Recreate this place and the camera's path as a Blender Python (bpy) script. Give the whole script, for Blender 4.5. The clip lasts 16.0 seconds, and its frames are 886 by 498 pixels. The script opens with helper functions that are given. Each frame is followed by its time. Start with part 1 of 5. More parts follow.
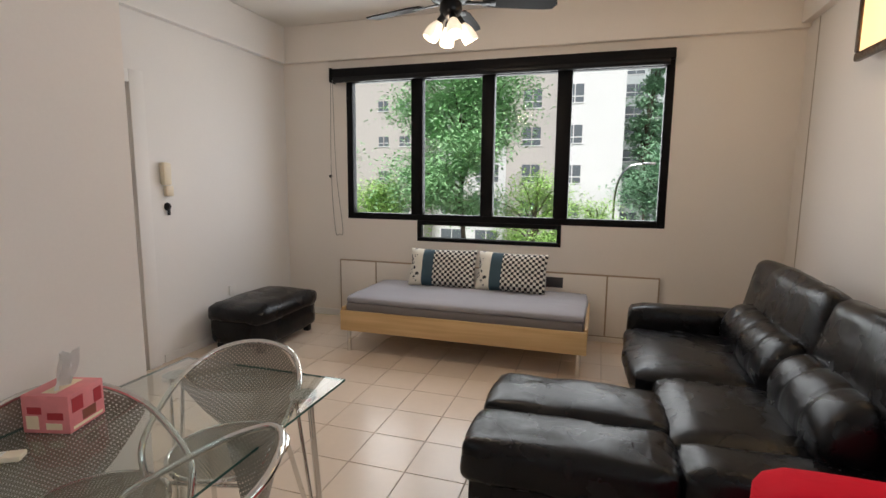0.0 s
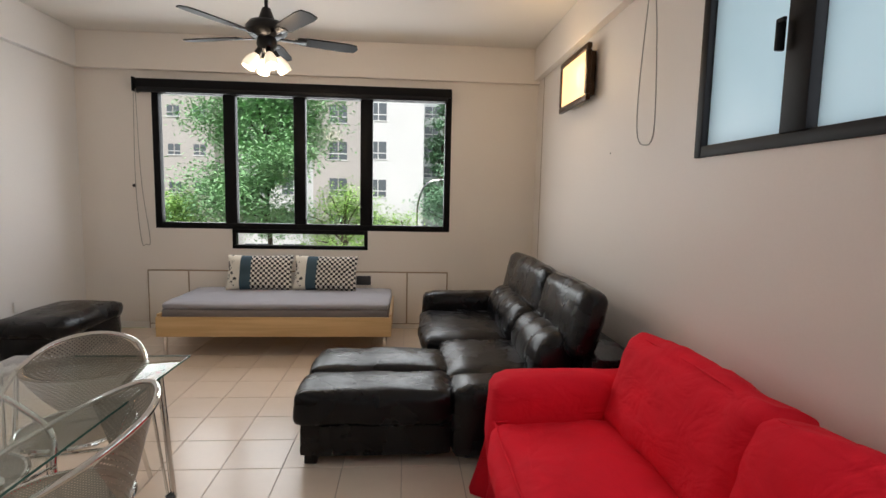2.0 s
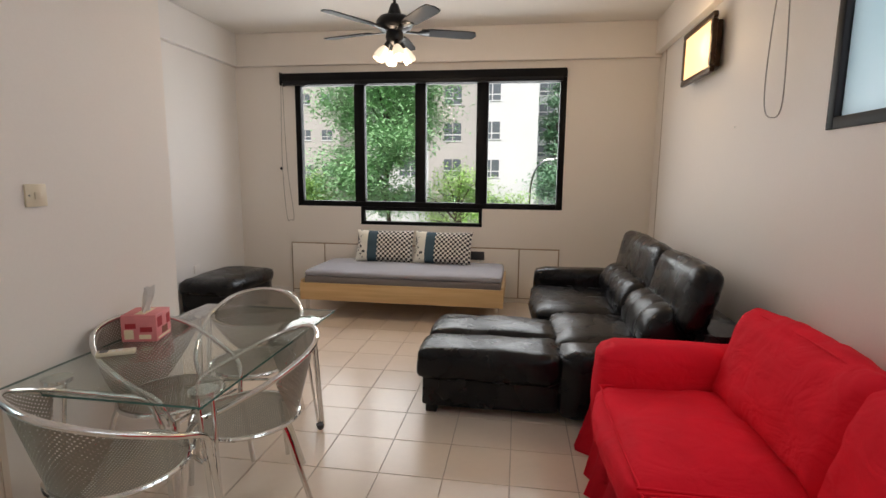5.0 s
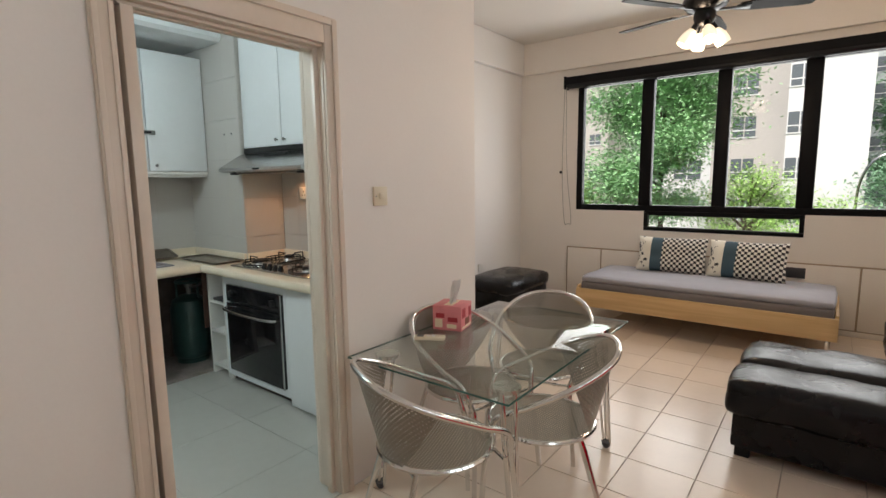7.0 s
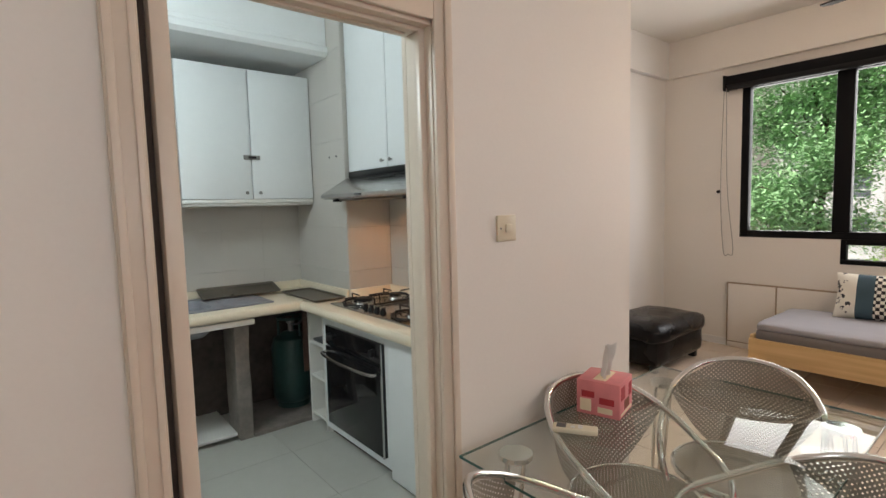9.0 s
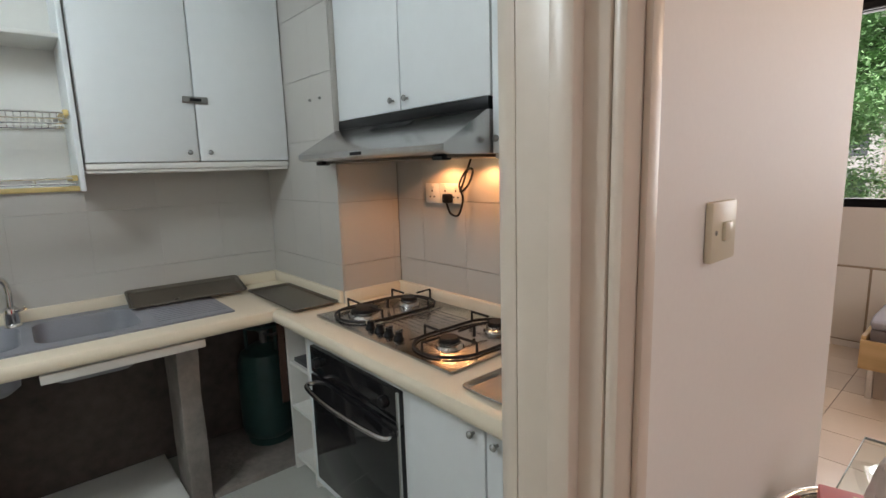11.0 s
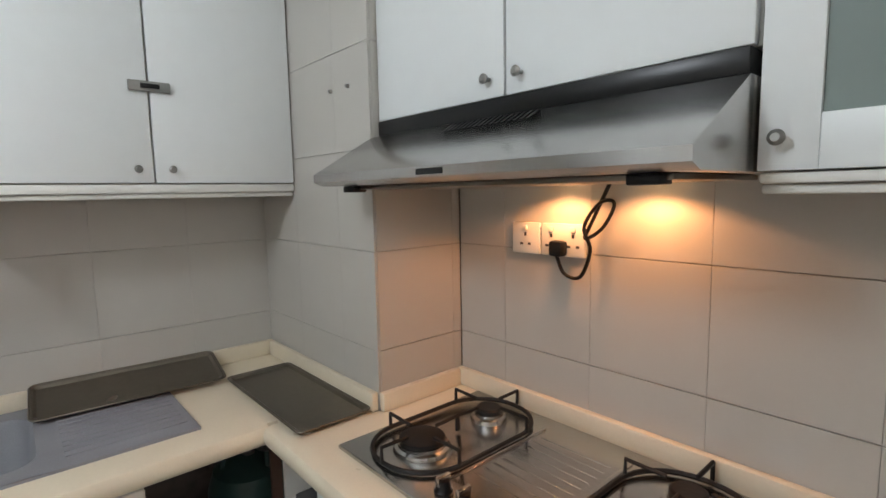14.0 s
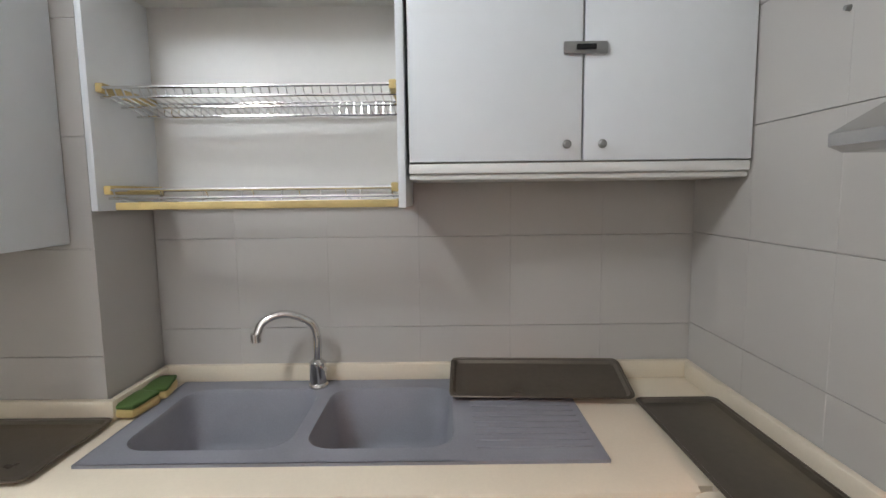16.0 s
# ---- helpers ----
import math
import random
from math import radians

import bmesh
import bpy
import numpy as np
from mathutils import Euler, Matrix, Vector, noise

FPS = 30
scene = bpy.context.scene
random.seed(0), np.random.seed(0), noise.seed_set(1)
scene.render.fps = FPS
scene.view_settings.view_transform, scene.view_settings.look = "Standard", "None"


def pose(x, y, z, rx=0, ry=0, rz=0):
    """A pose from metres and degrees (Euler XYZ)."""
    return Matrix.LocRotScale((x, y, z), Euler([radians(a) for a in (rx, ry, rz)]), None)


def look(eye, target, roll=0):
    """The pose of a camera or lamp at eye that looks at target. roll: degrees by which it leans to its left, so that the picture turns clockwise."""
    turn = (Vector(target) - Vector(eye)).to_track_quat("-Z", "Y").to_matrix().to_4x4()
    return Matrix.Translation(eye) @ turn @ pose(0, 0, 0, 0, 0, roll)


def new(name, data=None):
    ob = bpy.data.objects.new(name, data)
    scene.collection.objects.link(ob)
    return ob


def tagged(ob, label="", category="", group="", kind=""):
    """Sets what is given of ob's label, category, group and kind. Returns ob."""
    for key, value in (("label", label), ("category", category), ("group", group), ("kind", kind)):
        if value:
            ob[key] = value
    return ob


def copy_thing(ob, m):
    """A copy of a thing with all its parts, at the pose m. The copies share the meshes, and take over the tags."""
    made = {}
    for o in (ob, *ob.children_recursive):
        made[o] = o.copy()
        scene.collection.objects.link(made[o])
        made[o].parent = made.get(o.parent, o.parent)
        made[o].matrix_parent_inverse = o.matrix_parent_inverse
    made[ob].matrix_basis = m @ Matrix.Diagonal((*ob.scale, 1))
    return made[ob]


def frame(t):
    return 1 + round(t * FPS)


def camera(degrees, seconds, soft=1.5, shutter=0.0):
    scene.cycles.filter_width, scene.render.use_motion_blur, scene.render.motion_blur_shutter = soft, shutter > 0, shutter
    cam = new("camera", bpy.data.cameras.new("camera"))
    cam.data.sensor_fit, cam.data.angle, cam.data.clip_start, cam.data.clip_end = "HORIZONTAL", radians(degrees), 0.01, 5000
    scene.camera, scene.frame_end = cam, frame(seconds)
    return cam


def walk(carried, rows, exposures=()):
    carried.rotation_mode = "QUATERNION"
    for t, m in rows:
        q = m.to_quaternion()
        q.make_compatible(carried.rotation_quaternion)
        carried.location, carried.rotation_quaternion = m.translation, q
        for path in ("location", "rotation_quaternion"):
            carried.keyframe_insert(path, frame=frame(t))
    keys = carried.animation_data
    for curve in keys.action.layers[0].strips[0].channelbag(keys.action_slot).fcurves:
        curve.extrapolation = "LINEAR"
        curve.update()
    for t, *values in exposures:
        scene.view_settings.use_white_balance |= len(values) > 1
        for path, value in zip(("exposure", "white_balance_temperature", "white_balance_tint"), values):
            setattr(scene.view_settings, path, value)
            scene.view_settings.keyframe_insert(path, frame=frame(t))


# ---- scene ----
cam = camera(83.0, 16.0)
PATH = [
    (0, (0.247, 0.291, 1.52), (-0.344, 2.182, 1.247), 0.5),
    (0.5, (0.234, 0.078, 1.514), (0.018, 2.054, 1.291), -0.0),
    (1, (0.273, -0.089, 1.508), (0.256, 1.899, 1.29), 0.2),
    (1.5, (0.316, -0.238, 1.492), (0.418, 1.748, 1.276), 0.8),
    (2, (0.325, -0.424, 1.499), (0.473, 1.559, 1.291), 1.2),
    (2.5, (0.355, -0.601, 1.515), (0.499, 1.383, 1.308), 1.3),
    (3, (0.379, -0.714, 1.521), (0.499, 1.269, 1.291), 1.4),
    (3.2, (0.395, -0.723, 1.506), (0.494, 1.26, 1.271), 1.3),
    (5.3, (0.299, -0.67, 1.476), (-0.107, 1.265, 1.174), 0.5),
    (5.5, (0.287, -0.668, 1.465), (-0.206, 1.246, 1.159), 0.5),
    (6, (0.27, -0.658, 1.455), (-0.494, 1.163, 1.139), 0.4),
    (6.5, (0.215, -0.648, 1.452), (-0.815, 1.041, 1.16), -0.2),
    (7, (0.093, -0.623, 1.454), (-1.123, 0.942, 1.187), -0.7),
    (7.5, (-0.007, -0.583, 1.447), (-1.353, 0.876, 1.205), -0.9),
    (8, (-0.094, -0.478, 1.452), (-1.542, 0.886, 1.244), -1.0),
    (8.5, (-0.208, -0.333, 1.472), (-1.726, 0.956, 1.29), -0.9),
    (9, (-0.411, -0.179, 1.468), (-1.954, 1.082, 1.301), -1.5),
    (9.2, (-0.502, -0.129, 1.488), (-2.051, 1.124, 1.313), -1.5),
    (11.3, (-1.455, 0.369, 1.5), (-2.919, 1.685, 1.145), -1.1),
    (11.5, (-1.526, 0.417, 1.503), (-2.935, 1.793, 1.153), -0.9),
    (12, (-1.688, 0.497, 1.502), (-2.895, 2.058, 1.173), -0.1),
    (12.5, (-1.84, 0.555, 1.516), (-2.827, 2.268, 1.216), 0.1),
    (13, (-1.946, 0.577, 1.515), (-2.854, 2.338, 1.243), 0.1),
    (13.5, (-2.072, 0.583, 1.501), (-3.257, 2.175, 1.254), -1.0),
    (14, (-2.204, 0.652, 1.513), (-3.696, 1.964, 1.29), -1.1),
    (14.5, (-2.313, 0.704, 1.501), (-4.029, 1.71, 1.287), -0.8),
    (15, (-2.408, 0.724, 1.483), (-4.281, 1.395, 1.277), -0.7),
    (15.5, (-2.518, 0.689, 1.475), (-4.478, 1.036, 1.276), -0.7),
    (16, (-2.591, 0.648, 1.476), (-4.579, 0.645, 1.258), -0.7),
]
EXPOSURES = [(0, -0.08, 6550, 14), (6, 0.02, 6750, 15), (9, 0.18, 7000, 17), (11.3, 0.0, 7000, 22), (13, 0.15, 7050, 23), (14.5, 0.22, 7250, 27), (16, 0.22, 7150, 30)]
walk(cam, [(t, look(eye, target, roll)) for t, eye, target, roll in PATH], EXPOSURES)

# ---- world, sun, lights ----
world = bpy.data.worlds.new("overcast_sky")
scene.world = world
world.use_nodes = True
_n = world.node_tree.nodes
_sky = _n.new("ShaderNodeTexSky")
_sky.sky_type, _sky.sun_disc = "NISHITA", False
_sky.sun_elevation, _sky.sun_rotation = radians(55), radians(150)
_sky.dust_density = 4.0
world.node_tree.links.new(_sky.outputs[0], _n["Background"].inputs[0])
_n["Background"].inputs[1].default_value = 0.15


def lamp(name, kind, m, power, colour=(1, 1, 1), size=0.1, size_y=0.0, spread=180):
    d = bpy.data.lights.new(name, kind)
    d.energy, d.color = power, colour
    if kind == "AREA":
        d.shape, d.size, d.size_y = "RECTANGLE", size, size_y or size
        d.spread = radians(spread)
    elif kind == "SUN":
        d.angle = radians(size)
    else:
        d.shadow_soft_size = size
    ob = new(name, d)
    ob.matrix_world = m
    return ob


WALL_Y = 5.195
lamp("sun", "SUN", look((0, 0, 30), (4, 26, 0)), 4.2, (1, 0.97, 0.93), 10)
lamp("window_daylight", "AREA", look((-0.78, WALL_Y + 0.22, 1.9), (-0.78, 0, 1.3)), 62, (0.94, 0.97, 1.0), 3.1, 1.5)
# side window daylight, raised as added fill for the partition wall
lamp("side_window_daylight_fill", "AREA", look((1.786, 0.25, 2.22), (0, 0.25, 2.22)), 22, (0.88, 0.95, 1.0), 3.4, 0.92)
lamp("side_window_sky", "AREA", look((1.90, 0.25, 2.22), (0, 0.25, 2.22)), 7, (0.85, 0.95, 1.0), 3.4, 1.0)

# ---- materials ----
def mat(name, colour, rough=0.5, metal=0.0, vary=0.06, grain=40.0, stain=1.5, bump=0.05, depth=0.002, coat=0.0, island=0.0, sheen=0.0, spec=0.5):
    m = bpy.data.materials.new(name)
    m.use_nodes = True
    nt = m.node_tree
    n, l = nt.nodes, nt.links
    b = n["Principled BSDF"]
    fine, coarse = n.new("ShaderNodeTexNoise"), n.new("ShaderNodeTexNoise")
    fine.inputs["Scale"].default_value, fine.inputs["Detail"].default_value = grain, 6
    coarse.inputs["Scale"].default_value, coarse.inputs["Detail"].default_value = stain, 4
    geo = n.new("ShaderNodeNewGeometry")
    l.new(geo.outputs["Position"], fine.inputs["Vector"])
    l.new(geo.outputs["Position"], coarse.inputs["Vector"])
    add = n.new("ShaderNodeMath")
    add.operation = "MULTIPLY_ADD"
    l.new(coarse.outputs["Fac"], add.inputs[0])
    add.inputs[1].default_value = 0.65
    half = n.new("ShaderNodeMath")
    half.operation = "MULTIPLY"
    half.inputs[1].default_value = 0.35
    l.new(fine.outputs["Fac"], half.inputs[0])
    l.new(half.outputs[0], add.inputs[2])
    last = add.outputs[0]
    if island:
        info = n.new("ShaderNodeObjectInfo")
        mul = n.new("ShaderNodeMath")
        mul.operation = "MULTIPLY_ADD"
        l.new(info.outputs["Random"], mul.inputs[0])
        mul.inputs[1].default_value = island
        l.new(last, mul.inputs[2])
        last = mul.outputs[0]
    ramp = n.new("ShaderNodeMapRange")
    l.new(last, ramp.inputs["Value"])
    ramp.inputs["From Min"].default_value, ramp.inputs["From Max"].default_value = 0.3, 0.7 + island
    mix = n.new("ShaderNodeMix")
    mix.data_type = "RGBA"
    l.new(ramp.outputs[0], mix.inputs[0])
    mix.inputs[6].default_value = (*[c * (1 - vary) for c in colour], 1)
    mix.inputs[7].default_value = (*[min(1, c * (1 + vary)) for c in colour], 1)
    l.new(mix.outputs[2], b.inputs["Base Color"])
    rr = n.new("ShaderNodeMapRange")
    l.new(coarse.outputs["Fac"], rr.inputs["Value"])
    rr.inputs["To Min"].default_value, rr.inputs["To Max"].default_value = max(0.02, rough * 0.8), min(1, rough * 1.2)
    l.new(rr.outputs[0], b.inputs["Roughness"])
    b.inputs["Metallic"].default_value = metal
    b.inputs["Coat Weight"].default_value = coat
    b.inputs["Sheen Weight"].default_value = sheen
    b.inputs["Specular IOR Level"].default_value = spec
    if bump:
        bp = n.new("ShaderNodeBump")
        bp.inputs["Strength"].default_value, bp.inputs["Distance"].default_value = bump, depth
        l.new(fine.outputs["Fac"], bp.inputs["Height"])
        l.new(bp.outputs[0], b.inputs["Normal"])
    return m


def glow(name, colour, strength, base=(0.9, 0.9, 0.85)):
    m = mat(name, base, 0.4, bump=0)
    b = m.node_tree.nodes["Principled BSDF"]
    b.inputs["Emission Color"].default_value = (*colour, 1)
    b.inputs["Emission Strength"].default_value = strength
    return m


def glass(name, colour=(1, 1, 1), rough=0.0, transmit=1.0, ior=1.45):
    m = bpy.data.materials.new(name)
    m.use_nodes = True
    b = m.node_tree.nodes["Principled BSDF"]
    b.inputs["Base Color"].default_value = (*colour, 1)
    b.inputs["Roughness"].default_value = rough
    b.inputs["Transmission Weight"].default_value = transmit
    b.inputs["IOR"].default_value = ior
    return m


def thin_glass(name, tint=(0.97, 0.99, 0.98), base=0.012):
    """A pane: clear, with the gloss that its angle gives."""
    m = bpy.data.materials.new(name)
    m.use_nodes = True
    n, l = m.node_tree.nodes, m.node_tree.links
    n.remove(n["Principled BSDF"])
    clear, gloss, mix, face = n.new("ShaderNodeBsdfTransparent"), n.new("ShaderNodeBsdfGlossy"), n.new("ShaderNodeMixShader"), n.new("ShaderNodeLayerWeight")
    clear.inputs[0].default_value = (*tint, 1)
    gloss.inputs["Roughness"].default_value = 0.01
    face.inputs[0].default_value = 0.5
    power, scale = n.new("ShaderNodeMath"), n.new("ShaderNodeMath")
    power.operation, scale.operation = "POWER", "MULTIPLY_ADD"
    power.inputs[1].default_value = 5
    scale.inputs[1].default_value, scale.inputs[2].default_value = 0.9, base
    l.new(face.outputs["Facing"], power.inputs[0])
    l.new(power.outputs[0], scale.inputs[0])
    l.new(scale.outputs[0], mix.inputs[0])
    l.new(clear.outputs[0], mix.inputs[1])
    l.new(gloss.outputs[0], mix.inputs[2])
    l.new(mix.outputs[0], n["Material Output"].inputs[0])
    return m


def frosted(name):
    """Etched glass: it passes light on diffusely."""
    m = bpy.data.materials.new(name)
    m.use_nodes = True
    n, l = m.node_tree.nodes, m.node_tree.links
    b = n["Principled BSDF"]
    b.inputs["Base Color"].default_value, b.inputs["Roughness"].default_value = (0.6, 0.68, 0.7, 1), 0.35
    tr, mix, no, geo = n.new("ShaderNodeBsdfTranslucent"), n.new("ShaderNodeMixShader"), n.new("ShaderNodeTexNoise"), n.new("ShaderNodeNewGeometry")
    ramp = n.new("ShaderNodeMix")
    ramp.data_type = "RGBA"
    ramp.inputs[6].default_value, ramp.inputs[7].default_value = (0.62, 0.76, 0.8, 1), (0.9, 0.97, 0.98, 1)
    no.inputs["Scale"].default_value = 1.6
    l.new(geo.outputs["Position"], no.inputs["Vector"])
    l.new(no.outputs["Fac"], ramp.inputs[0])
    l.new(ramp.outputs[2], tr.inputs[0])
    mix.inputs[0].default_value = 0.82
    l.new(b.outputs[0], mix.inputs[1])
    l.new(tr.outputs[0], mix.inputs[2])
    l.new(mix.outputs[0], n["Material Output"].inputs[0])
    return m


def coords(m, kind="Object"):
    n, l = m.node_tree.nodes, m.node_tree.links
    tc, sep = n.new("ShaderNodeTexCoord"), n.new("ShaderNodeSeparateXYZ")
    l.new(tc.outputs[kind], sep.inputs[0])
    return n, l, tc, sep


def perforated(name):
    """Woven steel sheet with rows of small holes."""
    m = mat(name, (0.28, 0.245, 0.2), 0.42, 0.35, 0.1, 60, 4, 0.1)
    n, l = m.node_tree.nodes, m.node_tree.links
    uv = n.new("ShaderNodeUVMap")
    sep = n.new("ShaderNodeSeparateXYZ")
    l.new(uv.outputs[0], sep.inputs[0])
    waves = []
    for axis in (0, 1):
        a, s = n.new("ShaderNodeMath"), n.new("ShaderNodeMath")
        a.operation, s.operation = "MULTIPLY", "SINE"
        a.inputs[1].default_value = 2 * math.pi / 0.017
        l.new(sep.outputs[axis], a.inputs[0])
        l.new(a.outputs[0], s.inputs[0])
        waves.append(s)
    p = n.new("ShaderNodeMath")
    p.operation = "MULTIPLY"
    l.new(waves[0].outputs[0], p.inputs[0])
    l.new(waves[1].outputs[0], p.inputs[1])
    g = n.new("ShaderNodeMath")
    g.operation = "GREATER_THAN"
    g.inputs[1].default_value = 0.6
    l.new(p.outputs[0], g.inputs[0])
    mix, clear = n.new("ShaderNodeMixShader"), n.new("ShaderNodeBsdfTransparent")
    l.new(g.outputs[0], mix.inputs[0])
    l.new(n["Principled BSDF"].outputs[0], mix.inputs[1])
    l.new(clear.outputs[0], mix.inputs[2])
    l.new(mix.outputs[0], n["Material Output"].inputs[0])
    return m


def wood(name, light, dark, rough=0.4, scale=1.0, axis=0):
    m = mat(name, light, rough, bump=0.06)
    n, l = m.node_tree.nodes, m.node_tree.links
    tc, mp, w = n.new("ShaderNodeTexCoord"), n.new("ShaderNodeMapping"), n.new("ShaderNodeTexNoise")
    sc = [28 * scale] * 3
    sc[axis] = 1.4 * scale
    mp.inputs["Scale"].default_value = sc
    w.inputs["Scale"].default_value, w.inputs["Detail"].default_value, w.inputs["Distortion"].default_value = 1.0, 5, 0.6
    l.new(tc.outputs["Object"], mp.inputs[0])
    l.new(mp.outputs[0], w.inputs["Vector"])
    r = n.new("ShaderNodeValToRGB")
    r.color_ramp.elements[0].position, r.color_ramp.elements[1].position = 0.35, 0.7
    r.color_ramp.elements[0].color, r.color_ramp.elements[1].color = (*dark, 1), (*light, 1)
    l.new(w.outputs["Fac"], r.inputs[0])
    l.new(r.outputs[0], n["Principled BSDF"].inputs["Base Color"])
    return m


def bands(name):
    """Cushion cover: flowered linen, a blue band and a black-and-white check."""
    m = mat(name, (0.8, 0.77, 0.68), 0.9, bump=0.3, grain=300)
    n, l, tc, sep = coords(m)

    def cut(sock, at):
        g = n.new("ShaderNodeMath")
        g.operation = "GREATER_THAN"
        g.inputs[1].default_value = at
        l.new(sock, g.inputs[0])
        return g.outputs[0]

    def blend(f, a, b):
        x = n.new("ShaderNodeMix")
        x.data_type = "RGBA"
        l.new(f, x.inputs[0])
        for k, v in ((6, a), (7, b)):
            if isinstance(v, tuple):
                x.inputs[k].default_value = (*v, 1)
            else:
                l.new(v, x.inputs[k])
        return x.outputs[2]
    vo = n.new("ShaderNodeTexVoronoi")
    vo.inputs["Scale"].default_value = 13
    l.new(tc.outputs["Object"], vo.inputs["Vector"])
    no = n.new("ShaderNodeTexNoise")
    no.inputs["Scale"].default_value, no.inputs["Detail"].default_value = 34, 5
    l.new(tc.outputs["Object"], no.inputs["Vector"])
    s = n.new("ShaderNodeMath")
    s.operation = "MULTIPLY"
    l.new(cut(no.outputs["Fac"], 0.5), s.inputs[0])
    f0 = n.new("ShaderNodeMath")
    f0.operation = "LESS_THAN"
    f0.inputs[1].default_value = 0.42
    l.new(vo.outputs["Distance"], f0.inputs[0])
    l.new(f0.outputs[0], s.inputs[1])
    flower = blend(s.outputs[0], (0.8, 0.77, 0.68), (0.04, 0.045, 0.05))
    ck = n.new("ShaderNodeTexChecker")
    mp = n.new("ShaderNodeMapping")
    mp.inputs["Scale"].default_value = (38, 0, 38)
    mp.inputs["Location"].default_value = (0.5, 0.5, 0.5)
    l.new(tc.outputs["Object"], mp.inputs[0])
    l.new(mp.outputs[0], ck.inputs["Vector"])
    ck.inputs["Scale"].default_value = 1
    ck.inputs["Color1"].default_value, ck.inputs["Color2"].default_value = (0.78, 0.76, 0.7, 1), (0.015, 0.015, 0.018, 1)
    x = sep.outputs[0]
    c = blend(cut(x, -0.19), flower, (0.045, 0.09, 0.12))
    c = blend(cut(x, -0.08), c, ck.outputs["Color"])
    l.new(c, n["Principled BSDF"].inputs["Base Color"])
    return m


M_LINE = mat("brown_edge_strip", (0.36, 0.28, 0.2), 0.6)
M_WALL = mat("wall_paint", (0.83, 0.785, 0.73), 0.55, vary=0.025, grain=90, stain=0.9, bump=0.06)
M_WHITE = mat("white_wall_paint", (0.8, 0.79, 0.77), 0.6, vary=0.03, grain=90, stain=0.9, bump=0.06)
M_CEIL = mat("ceiling_paint", (0.82, 0.8, 0.76), 0.8, vary=0.02, grain=120, bump=0.05)
M_TILE = mat("cream_floor_tile", (0.74, 0.62, 0.5), 0.22, vary=0.05, grain=25, stain=3, bump=0.02, island=0.25)
M_GROUT = mat("dark_grout", (0.46, 0.38, 0.3), 0.9, grain=200)
M_KFLOOR = mat("grey_floor_tile", (0.5, 0.5, 0.46), 0.3, vary=0.06, grain=18, stain=2, bump=0.03, island=0.1)
M_KTILE = mat("pale_wall_tile", (0.52, 0.495, 0.46), 0.3, vary=0.025, grain=140, stain=0.7, bump=0.08, depth=0.001, island=0.1)
M_KGROUT = mat("wall_grout", (0.36, 0.33, 0.29), 0.9, grain=200)
M_TRIM = mat("cream_gloss_trim", (0.71, 0.605, 0.5), 0.32, vary=0.05, grain=30, stain=4, bump=0.12)
M_FRAME = mat("black_window_frame", (0.007, 0.007, 0.008), 0.45, 0.0, 0.2, 60, 3, 0.05, spec=0.12)
M_GLASS = thin_glass("window_glass", base=0.003)
M_FROST = frosted("frosted_glass")
M_LEATHER = mat("black_leather", (0.005, 0.005, 0.006), 0.27, spec=0.26, vary=0.3, grain=190, stain=5, bump=0.35, depth=0.002)
def crease(m, scale, stretch, strength, depth):
    """Adds soft creases to a material's relief."""
    n, l = m.node_tree.nodes, m.node_tree.links
    geo, mp, no, bp = n.new("ShaderNodeNewGeometry"), n.new("ShaderNodeMapping"), n.new("ShaderNodeTexNoise"), n.new("ShaderNodeBump")
    mp.inputs["Scale"].default_value = stretch
    no.inputs["Scale"].default_value, no.inputs["Detail"].default_value, no.inputs["Distortion"].default_value = scale, 3, 1.2
    l.new(geo.outputs["Position"], mp.inputs[0])
    l.new(mp.outputs[0], no.inputs["Vector"])
    bp.inputs["Strength"].default_value, bp.inputs["Distance"].default_value = strength, depth
    l.new(no.outputs["Fac"], bp.inputs["Height"])
    b = n["Principled BSDF"]
    old = b.inputs["Normal"].links[0].from_node
    l.new(bp.outputs[0], old.inputs["Normal"])


crease(M_LEATHER, 10, (1.8, 0.7, 1), 0.16, 0.014)
M_RED = mat("red_cotton_cover", (0.78, 0.014, 0.032), 0.9, vary=0.12, grain=350, stain=4, bump=0.3, spec=0.15)
crease(M_RED, 5, (1, 1, 1.4), 0.5, 0.03)
M_BIRCH = wood("pale_birch_veneer", (0.72, 0.5, 0.25), (0.6, 0.39, 0.18), 0.4)
M_SHEET = mat("grey_sheet", (0.33, 0.33, 0.36), 0.9, vary=0.07, grain=220, stain=3, bump=0.25)
crease(M_SHEET, 4, (0.6, 1.5, 1), 0.3, 0.015)
M_SHEET2 = mat("grey_mattress_side", (0.2, 0.18, 0.18), 0.9, vary=0.07, grain=220, bump=0.3)
M_CUSH = bands("patterned_cushion_cover")
M_CHROME = mat("chrome_tube", (0.72, 0.71, 0.69), 0.12, 1.0, 0.05, 50, 4, 0)
M_PERF = perforated("perforated_steel")
M_TGLASS = thin_glass("table_glass", (0.945, 0.98, 0.965), 0.035)
M_TEDGE = mat("green_glass_edge", (0.05, 0.12, 0.1), 0.1, bump=0)
M_BLADE = mat("dark_stained_wood", (0.008, 0.006, 0.005), 0.35, vary=0.3, grain=30, stain=5, bump=0.05, spec=0.04)
M_BLACKM = mat("black_metal", (0.012, 0.012, 0.013), 0.3, 0.5, 0.2, 40, 4, 0.05)
M_PLASTIC = mat("ivory_plastic", (0.74, 0.66, 0.5), 0.35, vary=0.04, bump=0.02)
